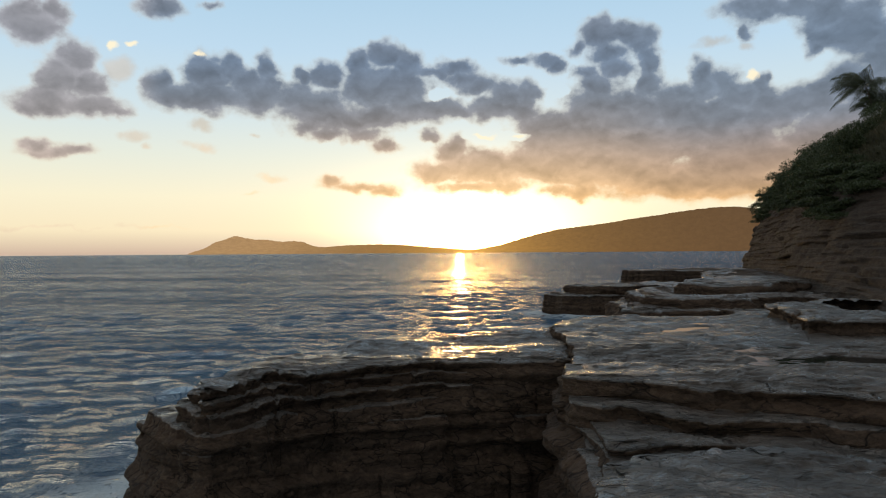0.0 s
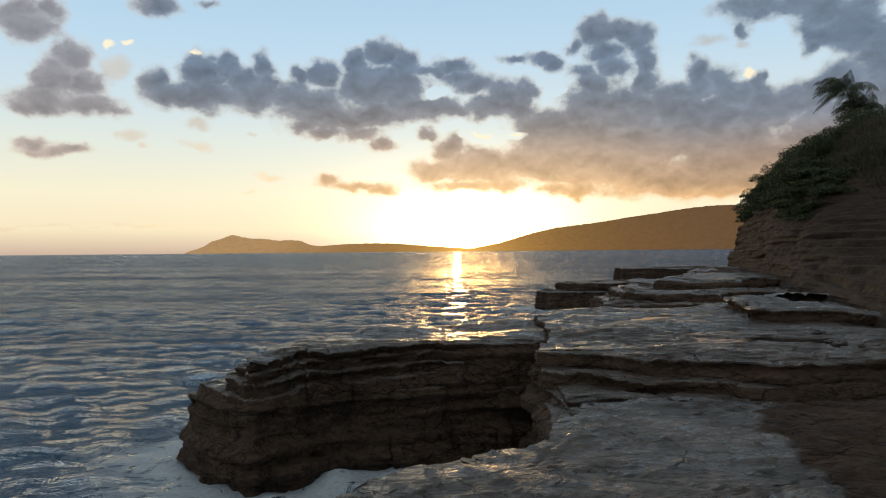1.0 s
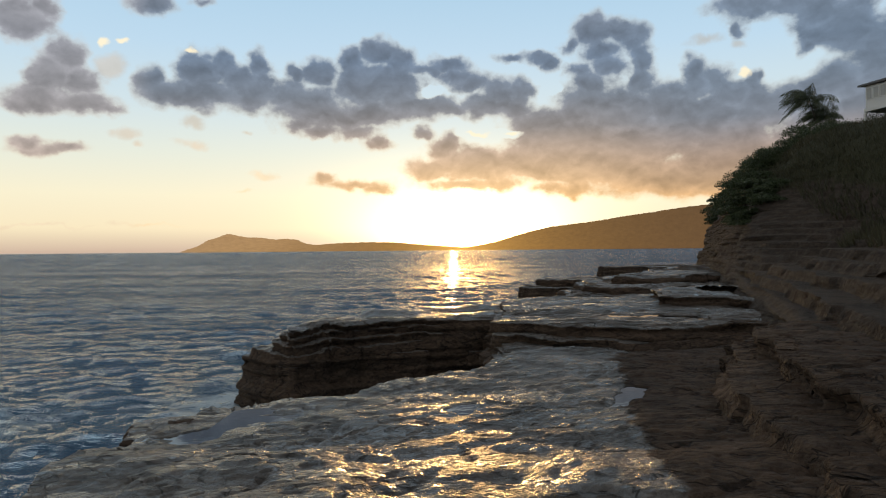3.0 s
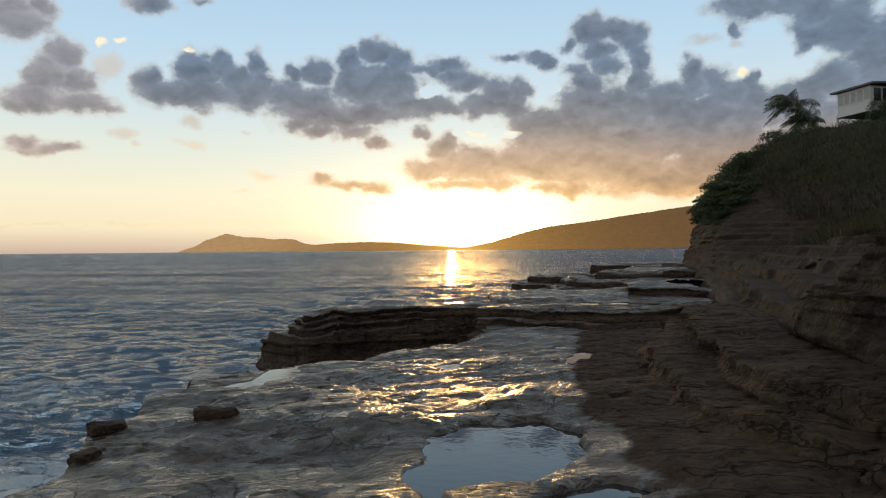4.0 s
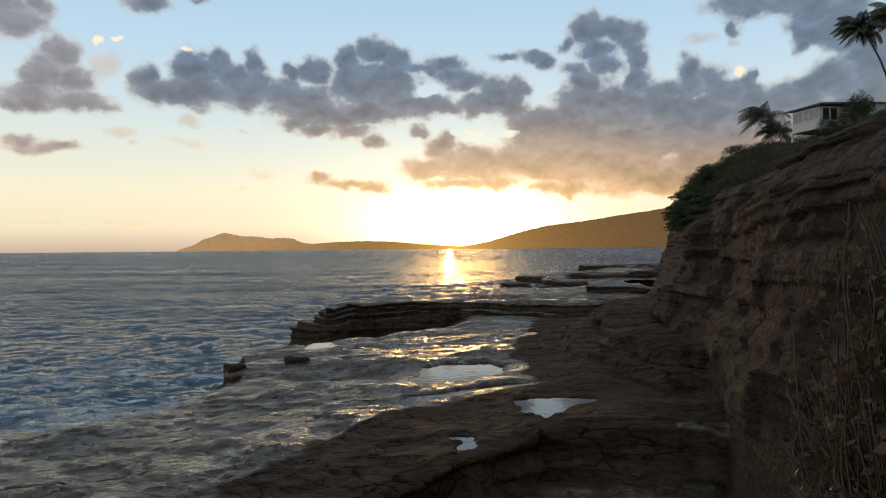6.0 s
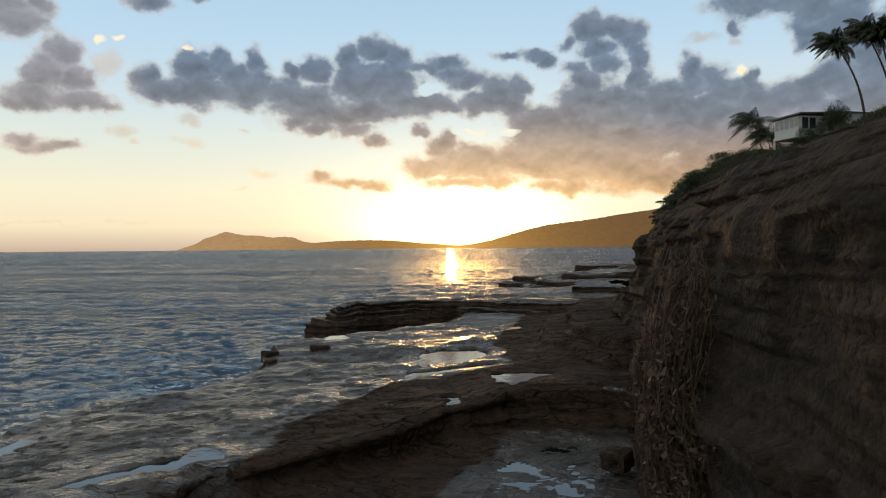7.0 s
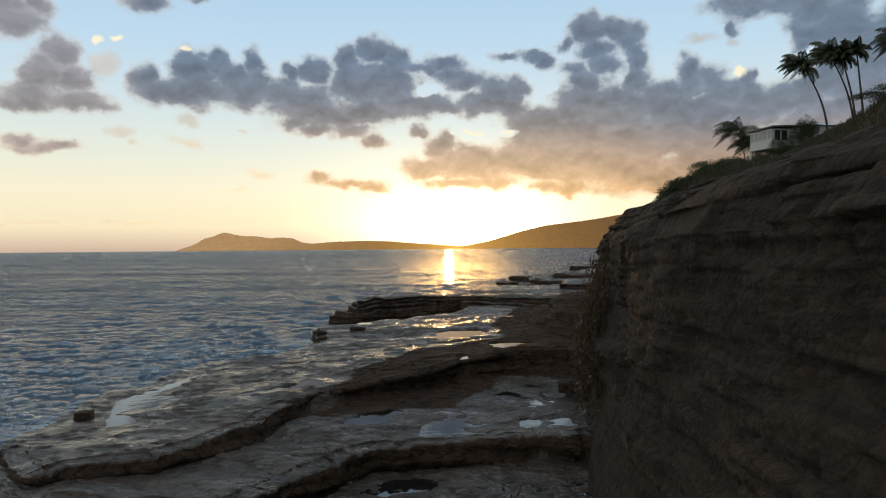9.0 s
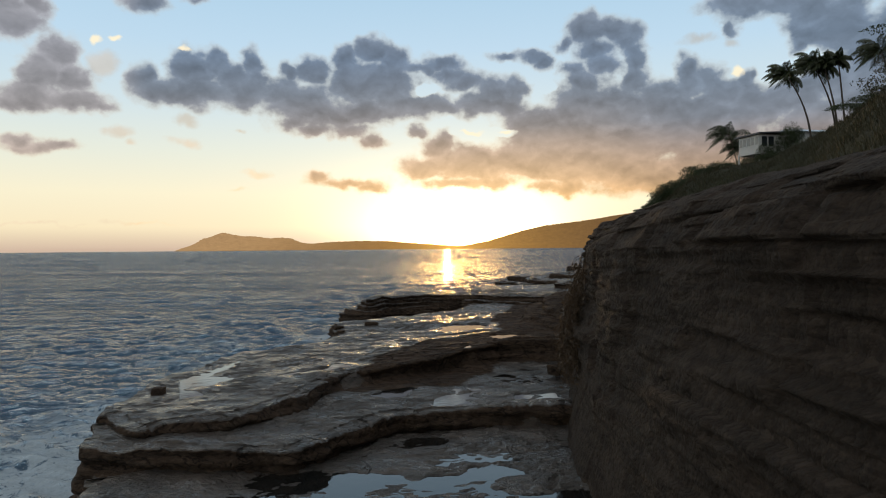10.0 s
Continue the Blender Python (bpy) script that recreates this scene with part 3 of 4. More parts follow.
# stretches of shelf where thin water stands in the hollows: outline, share under water
PUDDLES = [
    ([(-4.0, -28.4), (-0.5, -27.6), (1.0, -25.4), (4.6, -25.0), (4.6, -34.0), (-4.5, -34.0)], 30),
    ([(1.5, -22.4), (4.6, -18.5), (4.8, -24.0), (1.5, -24.2)], 26),
    ([(-6.0, -22.0), (-5.2, -17.6), (-3.4, -14.0), (-1.0, -15.0), (-2.6, -21.0), (-4.5, -25.5)], 12),
    ([(-3.0, -8.0), (-3.0, -3.6), (0.6, -2.4), (1.0, -9.0)], 8),
    ([(3.0, 6.5), (10.0, 6.0), (12.0, 15.0), (5.0, 16.0)], 16),
]
DRY = [(4.4, -4.0), (3.6, -8.6), (3.5, -10.7), (3.7, -12.6), (4.1, -13.5), (2.4, -14.7), (1.2, -15.4), (0.9, -16.0), (-0.8, -19.4), (-0.9, -22.0), (-2.0, -23.3), (0.6, -22.6), (2.2, -21.6), (3.3, -18.6), (7.0, -17.0), (12.0, -10.0), (12.0, 5.0), (7.0, 4.0), (5.2, 0.5)]


def shelf_top(x, y):
    return 2.65 + 0.05 * np.clip(x + 6, 0, 11) - 0.4 * smooth01(y, -9.0, -3.0)


def coast_gap(x, y):
    return np.minimum.reduce([sdf(x, y, p) for p, *_ in SLABS + FAR_SLABS])


def ragged(poly, step, amp):
    """The outline resampled and broken up like fractured rock: straight runs, square notches."""
    pts = np.array(poly + poly[:1], float)
    seg = np.hypot(*np.diff(pts, axis=0).T)
    at = np.concatenate([[0], np.cumsum(seg)])
    s = np.linspace(0, at[-1], int(at[-1] / step), endpoint=False)
    x, y = np.interp(s, at, pts[:, 0]), np.interp(s, at, pts[:, 1])
    t = np.stack([np.roll(x, -2) - np.roll(x, 2), np.roll(y, -2) - np.roll(y, 2)], -1)
    t = t / np.maximum(np.hypot(*t.T), 1e-6)[:, None]
    cell = s + 0.5 * vnoise(s * 0.7, 0 * s + at[-1], 5)
    block = sum(w * (2 * hash2(np.floor(cell / ln), np.floor(cell * 0) + int(at[-1] * 10), k) - 1) for k, (ln, w) in enumerate(((1.7, 0.55), (0.75, 0.35), (0.3, 0.14))))
    push = amp * (block + 0.35 * fbm(x * 0.5, y * 0.5, 2, 1) + 0.12 * fbm(x * 3, y * 3, 2, 3))
    return np.stack([x - t[:, 1] * push, y + t[:, 0] * push], -1)


def near_sdf(x, y, poly, reach=0.8):
    """sdf, worked out only round the polygon."""
    lo, hi = poly.min(0) - reach, poly.max(0) + reach
    m = (x > lo[0]) & (x < hi[0]) & (y > lo[1]) & (y < hi[1])
    d = np.full(x.shape, 1e3)
    if m.any():
        d[m] = sdf(x[m], y[m], [tuple(p) for p in poly])
    return d


def relief(x, y):
    """Thin flaking plates, pits and cracks on the rock's upper side."""
    wx, wy = x + 0.25 * fbm(x * 1.1, y * 1.1, 3, 15), y + 0.25 * fbm(x * 1.1, y * 1.1, 3, 16)
    q = fbm(wx * 0.4, wy * 0.62, 4, 9) * 6
    k = np.floor(q)
    h = 0.034 * (k + smooth01(q - k, 0.93, 1.0)) + 0.010 * fbm(x * 1.6, y * 1.6, 4, 11) + 0.012 * fbm(x * 5, y * 5, 3, 13)
    joint = 1 - smooth01(np.abs(fbm(wx * 0.3 + 0.22 * wy + 5, wy * 0.75 - 0.3 * wx, 3, 23)), 0.0, 0.013)
    return h - 0.06 * joint - 0.07 * (1 - smooth01(np.abs(fbm(wx * 0.35 + 3, wy * 0.5, 3, 21)), 0.0, 0.014))


def slab_top(top, x, y):
    return shelf_top(x, y) if top is None else np.full(np.shape(x), float(top))


def shore_height(x, y, slabs, outlines):
    h = np.full(x.shape, -1.6)
    for (poly, top, k), line in zip(slabs, outlines):
        d = near_sdf(x, y, line)
        h = np.maximum(h, slab_top(top, x, y) - 12.0 * np.maximum(d + 0.3, 0))
    return h + relief(x, y) * (h > -1)


def build_scarp(slabs, outlines, i, rise):
    """The broken, bedded side of one slab."""
    poly, top, k = slabs[i]
    line = outlines[i]
    t = np.roll(line, -2, 0) - np.roll(line, 2, 0)
    area = np.sum(line[:, 0] * np.roll(line[:, 1], -1) - np.roll(line[:, 0], -1) * line[:, 1])
    out = np.stack([t[:, 1], -t[:, 0]], -1) * (1 if area > 0 else -1)
    out = out / np.maximum(np.hypot(*out.T), 1e-6)[:, None]
    n, ztop = len(line), slab_top(top, line[:, 0], line[:, 1])
    edge = ztop + relief(line[:, 0], line[:, 1])
    z = np.concatenate([[0.02], -np.arange(0.03, 4.4, rise)])
    zz = edge[:, None] + z[None, :]
    x0, y0 = line[:, 0:1] + 0 * zz, line[:, 1:2] + 0 * zz
    bed = zz + 0.03 * y0 + 0.12 * fbm(x0 * 0.2, y0 * 0.2, 2, 101)
    sharp = lambda v: np.tanh(2.4 * v)
    push = 0.13 * sharp(vnoise(bed / 0.42, (x0 + y0) * 0.16, 102)) + 0.09 * sharp(vnoise(bed / 0.17, (x0 - y0) * 0.3, 103)) + 0.05 * vnoise(bed / 0.07, (x0 + y0) * 0.8, 104)
    push += 0.10 * fbm(x0 * 1.5 + 2 * np.floor(bed / 0.3), y0 * 1.5, 3, 105)
    lean = -z[None, :] / (k * 1.6)
    push = lean + push * smooth01(-z, 0.02, 0.25)[None, :]
    push[:, 0] = -0.5
    push[:, 1] = -0.02
    inner = line + out * -0.5
    zz[:, 0] = slab_top(top, inner[:, 0], inner[:, 1]) + relief(inner[:, 0], inner[:, 1]) - 0.012
    v = np.stack([x0 + out[:, 0:1] * push, y0 + out[:, 1:2] * push, zz], -1)
    # leave away what lies inside the neighbouring slabs
    around = np.full(zz.shape, -0.7)
    for j, (p2, t2, _) in enumerate(slabs):
        if j != i:
            d = near_sdf(v[..., 0], v[..., 1], np.array(p2))
            around = np.where(d < -0.5, np.maximum(around, slab_top(t2, v[..., 0], v[..., 1])), around)
    idx = np.arange(zz.size).reshape(zz.shape)
    idx = np.vstack([idx, idx[:1]])
    keep = (zz > around - 0.1)
    keep = np.vstack([keep, keep[:1]])
    f = np.stack([idx[:-1, :-1], idx[:-1, 1:], idx[1:, 1:], idx[1:, :-1]], -1)
    ok = keep[:-1, :-1] & keep[1:, :-1]
    f = f[ok]
    if area < 0:
        f = f[:, ::-1]
    used, f = np.unique(f, return_inverse=True)
    vv = v.reshape(-1, 3)[used]
    wet = np.clip(0.10 + 0.25 * fbm(vv[:, 0] * 0.7, vv[:, 2] * 1.5, 3, 106), 0, 1)
    tops = np.zeros(zz.shape)
    tops[:, :2] = 0.9
    wet = np.maximum(wet, tops.ravel()[used] * (sdf(vv[:, 0], vv[:, 1], DRY) > 0))
    ob = mesh_ob("ground_ledge", vv, f.reshape(-1, 4), ROCK, smooth=True, attrs={"wet": wet, "green": wet * 0})
    tagged(ob, "dark broken edge of layered lava rock", "rock ledge", kind="structure")


def islands(mask, least=14):
    """The separate patches of a mask, without the tiniest."""
    ids = np.where(mask, np.arange(1, mask.size + 1).reshape(mask.shape), 0)
    while True:
        big = ids.copy()
        for axis in (0, 1):
            for way in (-1, 1):
                big = np.maximum(big, np.roll(big, way, axis))
        big = np.where(mask, big, 0)
        if (big == ids).all():
            break
        ids = big
    names, counts = np.unique(ids[mask], return_counts=True)
    found = []
    for name in names[counts >= least]:
        one = ids == name
        grown = one.copy()
        for axis in (0, 1):
            for way in (-1, 1):
                grown |= np.roll(one, way, axis)
        found.append(grown)
    return found


def carve_pools(h, x, y):
    """Hollow out the pools; returns the heights and each pool's water level and extent."""
    wx = x + 0.3 * fbm(x * 1.4, y * 1.4, 4, 31)
    wy = y + 0.3 * fbm(x * 1.4, y * 1.4, 4, 32)
    waters = []
    for poly in POOLS:
        d = sdf(wx, wy, poly)
        level = float(np.percentile(h[d < 0.1], 35)) - 0.02
        h = h + smooth01(d, 0.8, 0.15) * (np.clip(h, level + 0.02, level + 0.09) - h)
        h = h + smooth01(d, 0.10, -0.10) * (level - 0.10 - h)
        waters.append((level, d < 0.3))
    for poly, share in PUDDLES:
        inside = sdf(x, y, poly) < 0
        level = float(np.percentile(h[inside], share))
        waters += [(level, one) for one in islands(inside & (h < level + 0.03) & (h > level - 0.14))]
    return h, waters


def build_shore():
    xs, ys = np.arange(-9.0, 13.0, 0.085), np.concatenate([np.arange(-46.0, -29.5, 0.12), np.arange(-29.5, -17.0, 0.045), np.arange(-17.0, 4.0, 0.06), np.arange(4.0, 10.0, 0.035), np.arange(10.0, 31.0, 0.09)])
    x, y = np.meshgrid(xs, ys, indexing="ij")
    outlines = [line[::3] for line in (ragged(p, 0.07, 0.22) for p, *_ in SLABS)]
    h, waters = carve_pools(shore_height(x, y, SLABS, outlines), x, y)
    fine_lines = [ragged(p, 0.07, 0.22) for p, *_ in SLABS]
    for i in range(len(SLABS)):
        build_scarp(SLABS, fine_lines, i, 0.05)
    near_xy, xy_shape = (x, y), x.shape
    wet = smooth01(sdf(x + 0.4 * fbm(x * 0.8, y * 0.8, 3, 41), y + 0.4 * fbm(x * 0.8, y * 0.8, 3, 42), DRY), -0.5, 0.45)
    wet = wet * (0.55 + 0.45 * smooth01(h, 0.2, 2.0)) * (1 - 0.42 * smooth01(y, -2.0, 2.0) * smooth01(x, 2.0, 4.5))
    ob = mesh_ob("ground", np.stack([x, y, h], -1).reshape(-1, 3), grid_faces(*x.shape), ROCK, smooth=True, attrs={"wet": wet.ravel(), "green": wet.ravel() * 0})
    tagged(ob, "dark wet layered lava rock shelf stepping down to the sea", "rock shelf", kind="structure")
    xs, ys = np.arange(2.0, 72.0, 0.3), np.arange(24.0, 124.0, 0.33)
    x, y = np.meshgrid(xs, ys, indexing="ij")
    far_lines = [ragged(p, 0.2, 0.6) for p, *_ in FAR_SLABS]
    h = shore_height(x, y, FAR_SLABS, far_lines) + 0.22 * fbm(x * 0.35, y * 0.35, 4, 51)
    for i in range(len(FAR_SLABS)):
        build_scarp(FAR_SLABS, far_lines, i, 0.1)
    ob = mesh_ob("ground_far", np.stack([x, y, h], -1).reshape(-1, 3), grid_faces(*x.shape), ROCK, smooth=True, attrs={"wet": (0.5 + 0.5 * fbm(x * 0.3, y * 0.3, 3, 52)).ravel(), "green": np.zeros(x.size)})
    tagged(ob, "low wet rock ledges awash at the foot of the cliff", "rock ledge", kind="structure")
    for level, reach in waters:
        keep = reach[:-1, :-1] & reach[1:, 1:] & reach[1:, :-1] & reach[:-1, 1:]
        faces = grid_faces(*xy_shape)[keep.ravel()]
        used, faces = np.unique(faces, return_inverse=True)
        v = np.stack([near_xy[0].ravel()[used], near_xy[1].ravel()[used], np.full(len(used), level)], -1)
        tagged(mesh_ob("tide_pool", v, faces.reshape(-1, 4), POOL), "still shallow tide pool mirroring the sky", "tide pool", "tide pools on the shelf")


# ---- cliff and hillside ----
D = np.array((0.97, -0.243))
E = np.array((0.243, 0.97))
FOOT = np.array([(9.0, -90.0), (7.0, -60.0), (6.0, -45.0), (5.2, -36.0), (4.7, -29.5), (4.9, -26.0), (5.2, -22.5), (5.9, -18.5), (7.0, -14.0), (7.4, -9.5), (7.9, -4.5), (9.4, 1.5), (12.0, 9.0), (14.5, 17.5), (18.5, 30.0), (23.0, 45.0),
                 (27.0, 58.0), (29.6, 68.0), (31.5, 74.0), (37.0, 81.0), (50.0, 92.0), (90.0, 118.0)])
FOOT_P, FOOT_Q = FOOT @ D, FOOT @ E
PROF_S = [-2.0, -0.4, 0.0, 0.45, 1.0, 1.8, 2.7, 3.4, 5.0, 8.0, 11.0, 16.0, 20.0, 30.0, 60.0, 130.0]
PROF_NEAR = [1.0, 1.6, 3.0, 6.4, 7.1, 7.45, 7.6, 7.8, 8.1, 8.7, 9.5, 14.5, 18.5, 22.0, 29.0, 40.0]
PROF_LOW = [1.0, 1.6, 3.0, 3.6, 4.0, 4.4, 4.8, 5.0, 5.5, 6.5, 8.2, 13.2, 17.4, 21.5, 29.0, 40.0]
PROF_FAR = [1.0, 1.6, 3.0, 4.5, 6.0, 8.0, 9.9, 11.0, 12.3, 14.8, 15.7, 16.3, 18.2, 20.5, 26.0, 34.0]


def foot_p(q):
    k = sum(np.interp(q + o, FOOT_Q, FOOT_P) for o in (-1.5, -0.75, 0, 0.75, 1.5)) / 5
    return k


def slope_height(s, q):
    low, far = smooth01(q, -10.5, -2.5), smooth01(q, 24.0, 50.0)
    return (np.interp(s, PROF_S, PROF_NEAR) * (1 - low) + np.interp(s, PROF_S, PROF_LOW) * low) * (1 - far) + np.interp(s, PROF_S, PROF_FAR) * far


def land(x, y):
    """Height of the hillside at a place."""
    p, q = x * D[0] + y * D[1], x * E[0] + y * E[1]
    return float(slope_height(p - foot_p(q), q))


def bedded(z, q, thick, run, seed):
    """Beds of uneven thickness that stand out or back, broken into blocks along their run."""
    u = z / thick + 0.45 * vnoise(z / thick * 0.6, q * 0.05, seed)
    k = np.floor(u)
    cell = np.floor(q / run + 7.3 * hash2(k, k * 0, seed + 1) + 0.25 * vnoise(q * 1.5, k, seed + 2))
    notch = 1 - 0.8 * (1 - smooth01(u - k, 0.0, 0.16))
    return (0.55 * (2 * hash2(k, cell, seed + 3) - 1) + 0.75 * vnoise(k * 3.7, q * 0.12, seed + 4)) * notch


def build_cliff():
    qs = np.concatenate([np.arange(-85, -42, 0.9), np.arange(-42, 0, 0.085), np.arange(0, 14, 0.13), np.arange(14, 40, 0.22), np.arange(40, 90, 0.32), np.arange(90, 136, 1.5)])
    fine_s = np.linspace(0, 8, 4000)
    way = np.cumsum(np.hypot(np.diff(fine_s, prepend=0), np.diff(np.interp(fine_s, PROF_S, PROF_NEAR) + 0.7 * np.interp(fine_s, PROF_S, PROF_FAR), prepend=5.1)))
    ss = np.concatenate([np.linspace(-2, 0, 8)[:-1], np.interp(np.linspace(0, way[-1], 330), way, fine_s)[:-1], np.geomspace(8, 130, 60)])
    q, s = np.meshgrid(qs, ss, indexing="ij")
    z = slope_height(s, q)
    z = z + (0.22 * fbm(q * 0.25, s * 0.3, 4, 71) + 0.1 * fbm(q * 1.1, s * 1.1, 3, 72)) * smooth01(s, 1.5, 5.0) * (1 + 0.6 * smooth01(s, 8, 20))
    face = smooth01(s, 12.0, 4.0)
    zz = z + 0.025 * q + 0.25 * fbm(q * 0.12, z * 0.1, 2, 73)
    out = 0.26 * bedded(zz, q, 0.85, 2.4, 74) + 0.15 * bedded(zz, q, 0.34, 1.3, 84) + 0.06 * bedded(zz, q, 0.13, 0.6, 94)
    out = out + 0.30 * fbm(q * 0.22, z * 0.25, 3, 77) + 0.05 * fbm(q * 2.2, z * 2.2, 3, 78) - 0.1
    out = out * face * (0.45 + 0.55 * smooth01(z, 3.0, 4.4))
    # gently lying beds show as low steps in the slope
    low = smooth01(s, 0.4, 1.2) * smooth01(s, 11.0, 7.0) * smooth01(q, -11.0, -4.0) * smooth01(q, 40.0, 26.0)
    u = (z + 0.1 * fbm(q * 0.4, s * 0.4, 3, 75)) / 0.42
    z = z + low * 0.42 * (np.floor(u) + smooth01(u - np.floor(u), 0.72, 1.0) - u)
    p = foot_p(q) + s - out
    pos = p[..., None] * D + q[..., None] * E
    wet = np.clip(0.15 + 0.2 * fbm(q * 0.3, z * 0.5, 3, 79), 0, 1)
    green = smooth01(s + 1.6 * fbm(q * 0.2, s * 0.2, 3, 80), 9.5 - 7.8 * smooth01(q, 28, 48), 13.0 - 9.6 * smooth01(q, 28, 48))
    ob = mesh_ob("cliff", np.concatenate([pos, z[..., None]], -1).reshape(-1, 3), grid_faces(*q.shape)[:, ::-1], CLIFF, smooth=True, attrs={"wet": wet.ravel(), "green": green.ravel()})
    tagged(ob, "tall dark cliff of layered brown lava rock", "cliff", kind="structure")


# ---- the sea ----


def build_sea():
    rad = np.concatenate([np.geomspace(5, 300, 720)[:-1], np.geomspace(300, 4940, 60)])
    ang = np.concatenate([np.linspace(-180, -42, 70)[:-1], np.linspace(-42, 30, 580)[:-1], np.linspace(30, 180, 70)])
    r, a = np.meshgrid(rad, np.radians(ang), indexing="ij")
    x, y = 3 + r * np.sin(a), -46 + r * np.cos(a)
    rng = np.random.default_rng(4)
    z = np.zeros_like(x)
    sx, sy = x + 0.8 * fbm(x * 0.08, y * 0.08, 2, 81), y + 0.8 * fbm(x * 0.08, y * 0.08, 2, 82)
    for k in range(52):
        lam = 0.4 * (6 / 0.4) ** (k / 51)
        th = math.radians(262 + rng.normal(0, 30))
        ph = (math.cos(th) * sx + math.sin(th) * sy) * 2 * math.pi / lam + rng.uniform(0, 6.28)
        amp = 0.016 * min(lam, 1.0) * max(lam, 1.0) ** 0.1 * rng.uniform(0.6, 1.3)
        fade = smooth01(r, 70 * lam, 28 * lam) * smooth01(r, 290, 140)
        z += amp * fade * (2.1 * np.exp(1.1 * (np.sin(ph) - 1)) - 1)
    z *= 1 + 0.6 * fbm(x * 0.06, y * 0.06, 2, 83)
    near = r < 200
    gap = np.full(x.shape, 60.0)
    gap[near] = coast_gap(x[near], y[near])
    foam = np.exp(-np.maximum(gap - 0.3, 0) / 2.4) + 0.5 * smooth01(gap, 20, 3) * smooth01(fbm(x * 0.12, y * 0.12, 3, 84), -0.1, 0.5)
    foam = foam + 0.12 * smooth01(z, 0.16, 0.34) * near
    i = grid_faces(*x.shape)[:, ::-1]
    ob = mesh_ob("water", np.stack([x, y, z], -1).reshape(-1, 3), i, SEA, smooth=True, attrs={"foam": np.clip(foam, 0, 1).ravel(), "open_sea": smooth01(np.log(r), math.log(35), math.log(500)).ravel()})
    tagged(ob, "choppy blue evening sea with streaks of foam", "sea", kind="structure")


# ---- far land: crest as azimuth and elevation in degrees ----
RIDGE = [(-3.05, 0.13), (-1.13, 0.14), (0.30, 0.26), (2.21, 0.61), (4.58, 1.30), (6.93, 1.84), (8.78, 2.05), (10.85, 2.30), (12.88, 2.63), (15.09, 2.90), (17.25, 3.21), (19.06, 3.38), (20.71, 3.41), (22.72, 3.13), (25.31, 2.44), (28.97, 1.50)]
ISLE = [(-23.40, 0.02), (-22.24, 0.41), (-21.31, 0.94), (-20.75, 1.08), (-20.02, 1.39), (-19.67, 1.44), (-19.02, 1.26), (-18.36, 1.16), (-17.26, 1.11), (-16.14, 0.97), (-15.24, 1.01), (-14.33, 0.92), (-13.64, 0.59), (-12.95, 0.49), (-10.16, 0.66), (-8.28, 0.69), (-5.91, 0.63), (-3.53, 0.42), (-1.13, 0.26), (0.30, 0.10)]


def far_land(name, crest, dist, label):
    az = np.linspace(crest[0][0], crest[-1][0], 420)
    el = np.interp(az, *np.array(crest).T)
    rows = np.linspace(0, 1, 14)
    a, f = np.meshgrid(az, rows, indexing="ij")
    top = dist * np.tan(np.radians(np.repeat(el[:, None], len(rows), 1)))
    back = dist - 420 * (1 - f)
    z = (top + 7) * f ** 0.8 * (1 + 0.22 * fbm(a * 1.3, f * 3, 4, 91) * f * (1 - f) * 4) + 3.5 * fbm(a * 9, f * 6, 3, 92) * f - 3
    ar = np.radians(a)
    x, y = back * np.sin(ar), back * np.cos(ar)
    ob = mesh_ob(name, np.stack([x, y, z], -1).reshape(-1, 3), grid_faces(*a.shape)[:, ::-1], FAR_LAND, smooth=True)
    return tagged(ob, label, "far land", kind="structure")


# ---- palms ----


def frond_mesh(rng, az, el, length, wind):
    """A feather palm leaf: a tapering rib that bends with the wind, and drooping leaflets."""
    d = Vector((math.cos(az) * math.cos(el), math.sin(az) * math.cos(el), math.sin(el)))
    p, verts, faces, n = Vector((0, 0, 0)), [], [], 20
    step = length / n
    for k in range(n + 1):
        t = k / n
        side = d.cross(Vector((0, 0, 1)))
        side = side.normalized() if side.length > 0.05 else Vector((0, 1, 0))
        w = 0.032 * (1 - t) + 0.006
        verts += [p - side * w, p + side * w, p + Vector((0, 0, -w))]
        if k:
            b2 = base_of[-1]
            faces += [(b2, b2 + 1, len(verts) - 2, len(verts) - 3), (b2 + 1, b2 + 2, len(verts) - 1, len(verts) - 2), (b2 + 2, b2, len(verts) - 3, len(verts) - 1)]
            base_of.append(len(verts) - 3)
        else:
            base_of = [0]
        if k > 2:
            for sgn in (-1, 1):
                for sub in (0.0, 0.5):
                    ll = length * (0.34 * math.sin(math.pi * min(1, 0.15 + 0.8 * t)) + 0.04) * rng.uniform(0.8, 1.15)
                    root = p - d * step * sub
                    way = (side * sgn * 0.55 + d * 0.55 + wind * 0.4 + Vector((0, 0, -0.75))).normalized()
                    mid = root + way * ll * 0.5
                    tip = mid + (way + Vector((0, 0, -0.35)) + wind * 0.25).normalized() * ll * 0.5
                    across = d * 0.034
                    c = len(verts)
                    verts += [root - across * 0.5, root + across * 0.5, mid + across, mid - across, tip]
                    faces += [(c, c + 1, c + 2, c + 3), (c + 3, c + 2, c + 4)]
        p = p + d * step
        d = (d + wind * 0.085 * (0.3 + t) + Vector((0, 0, -0.115 * (0.4 + t)))).normalized()
    return [tuple(v) for v in verts], faces


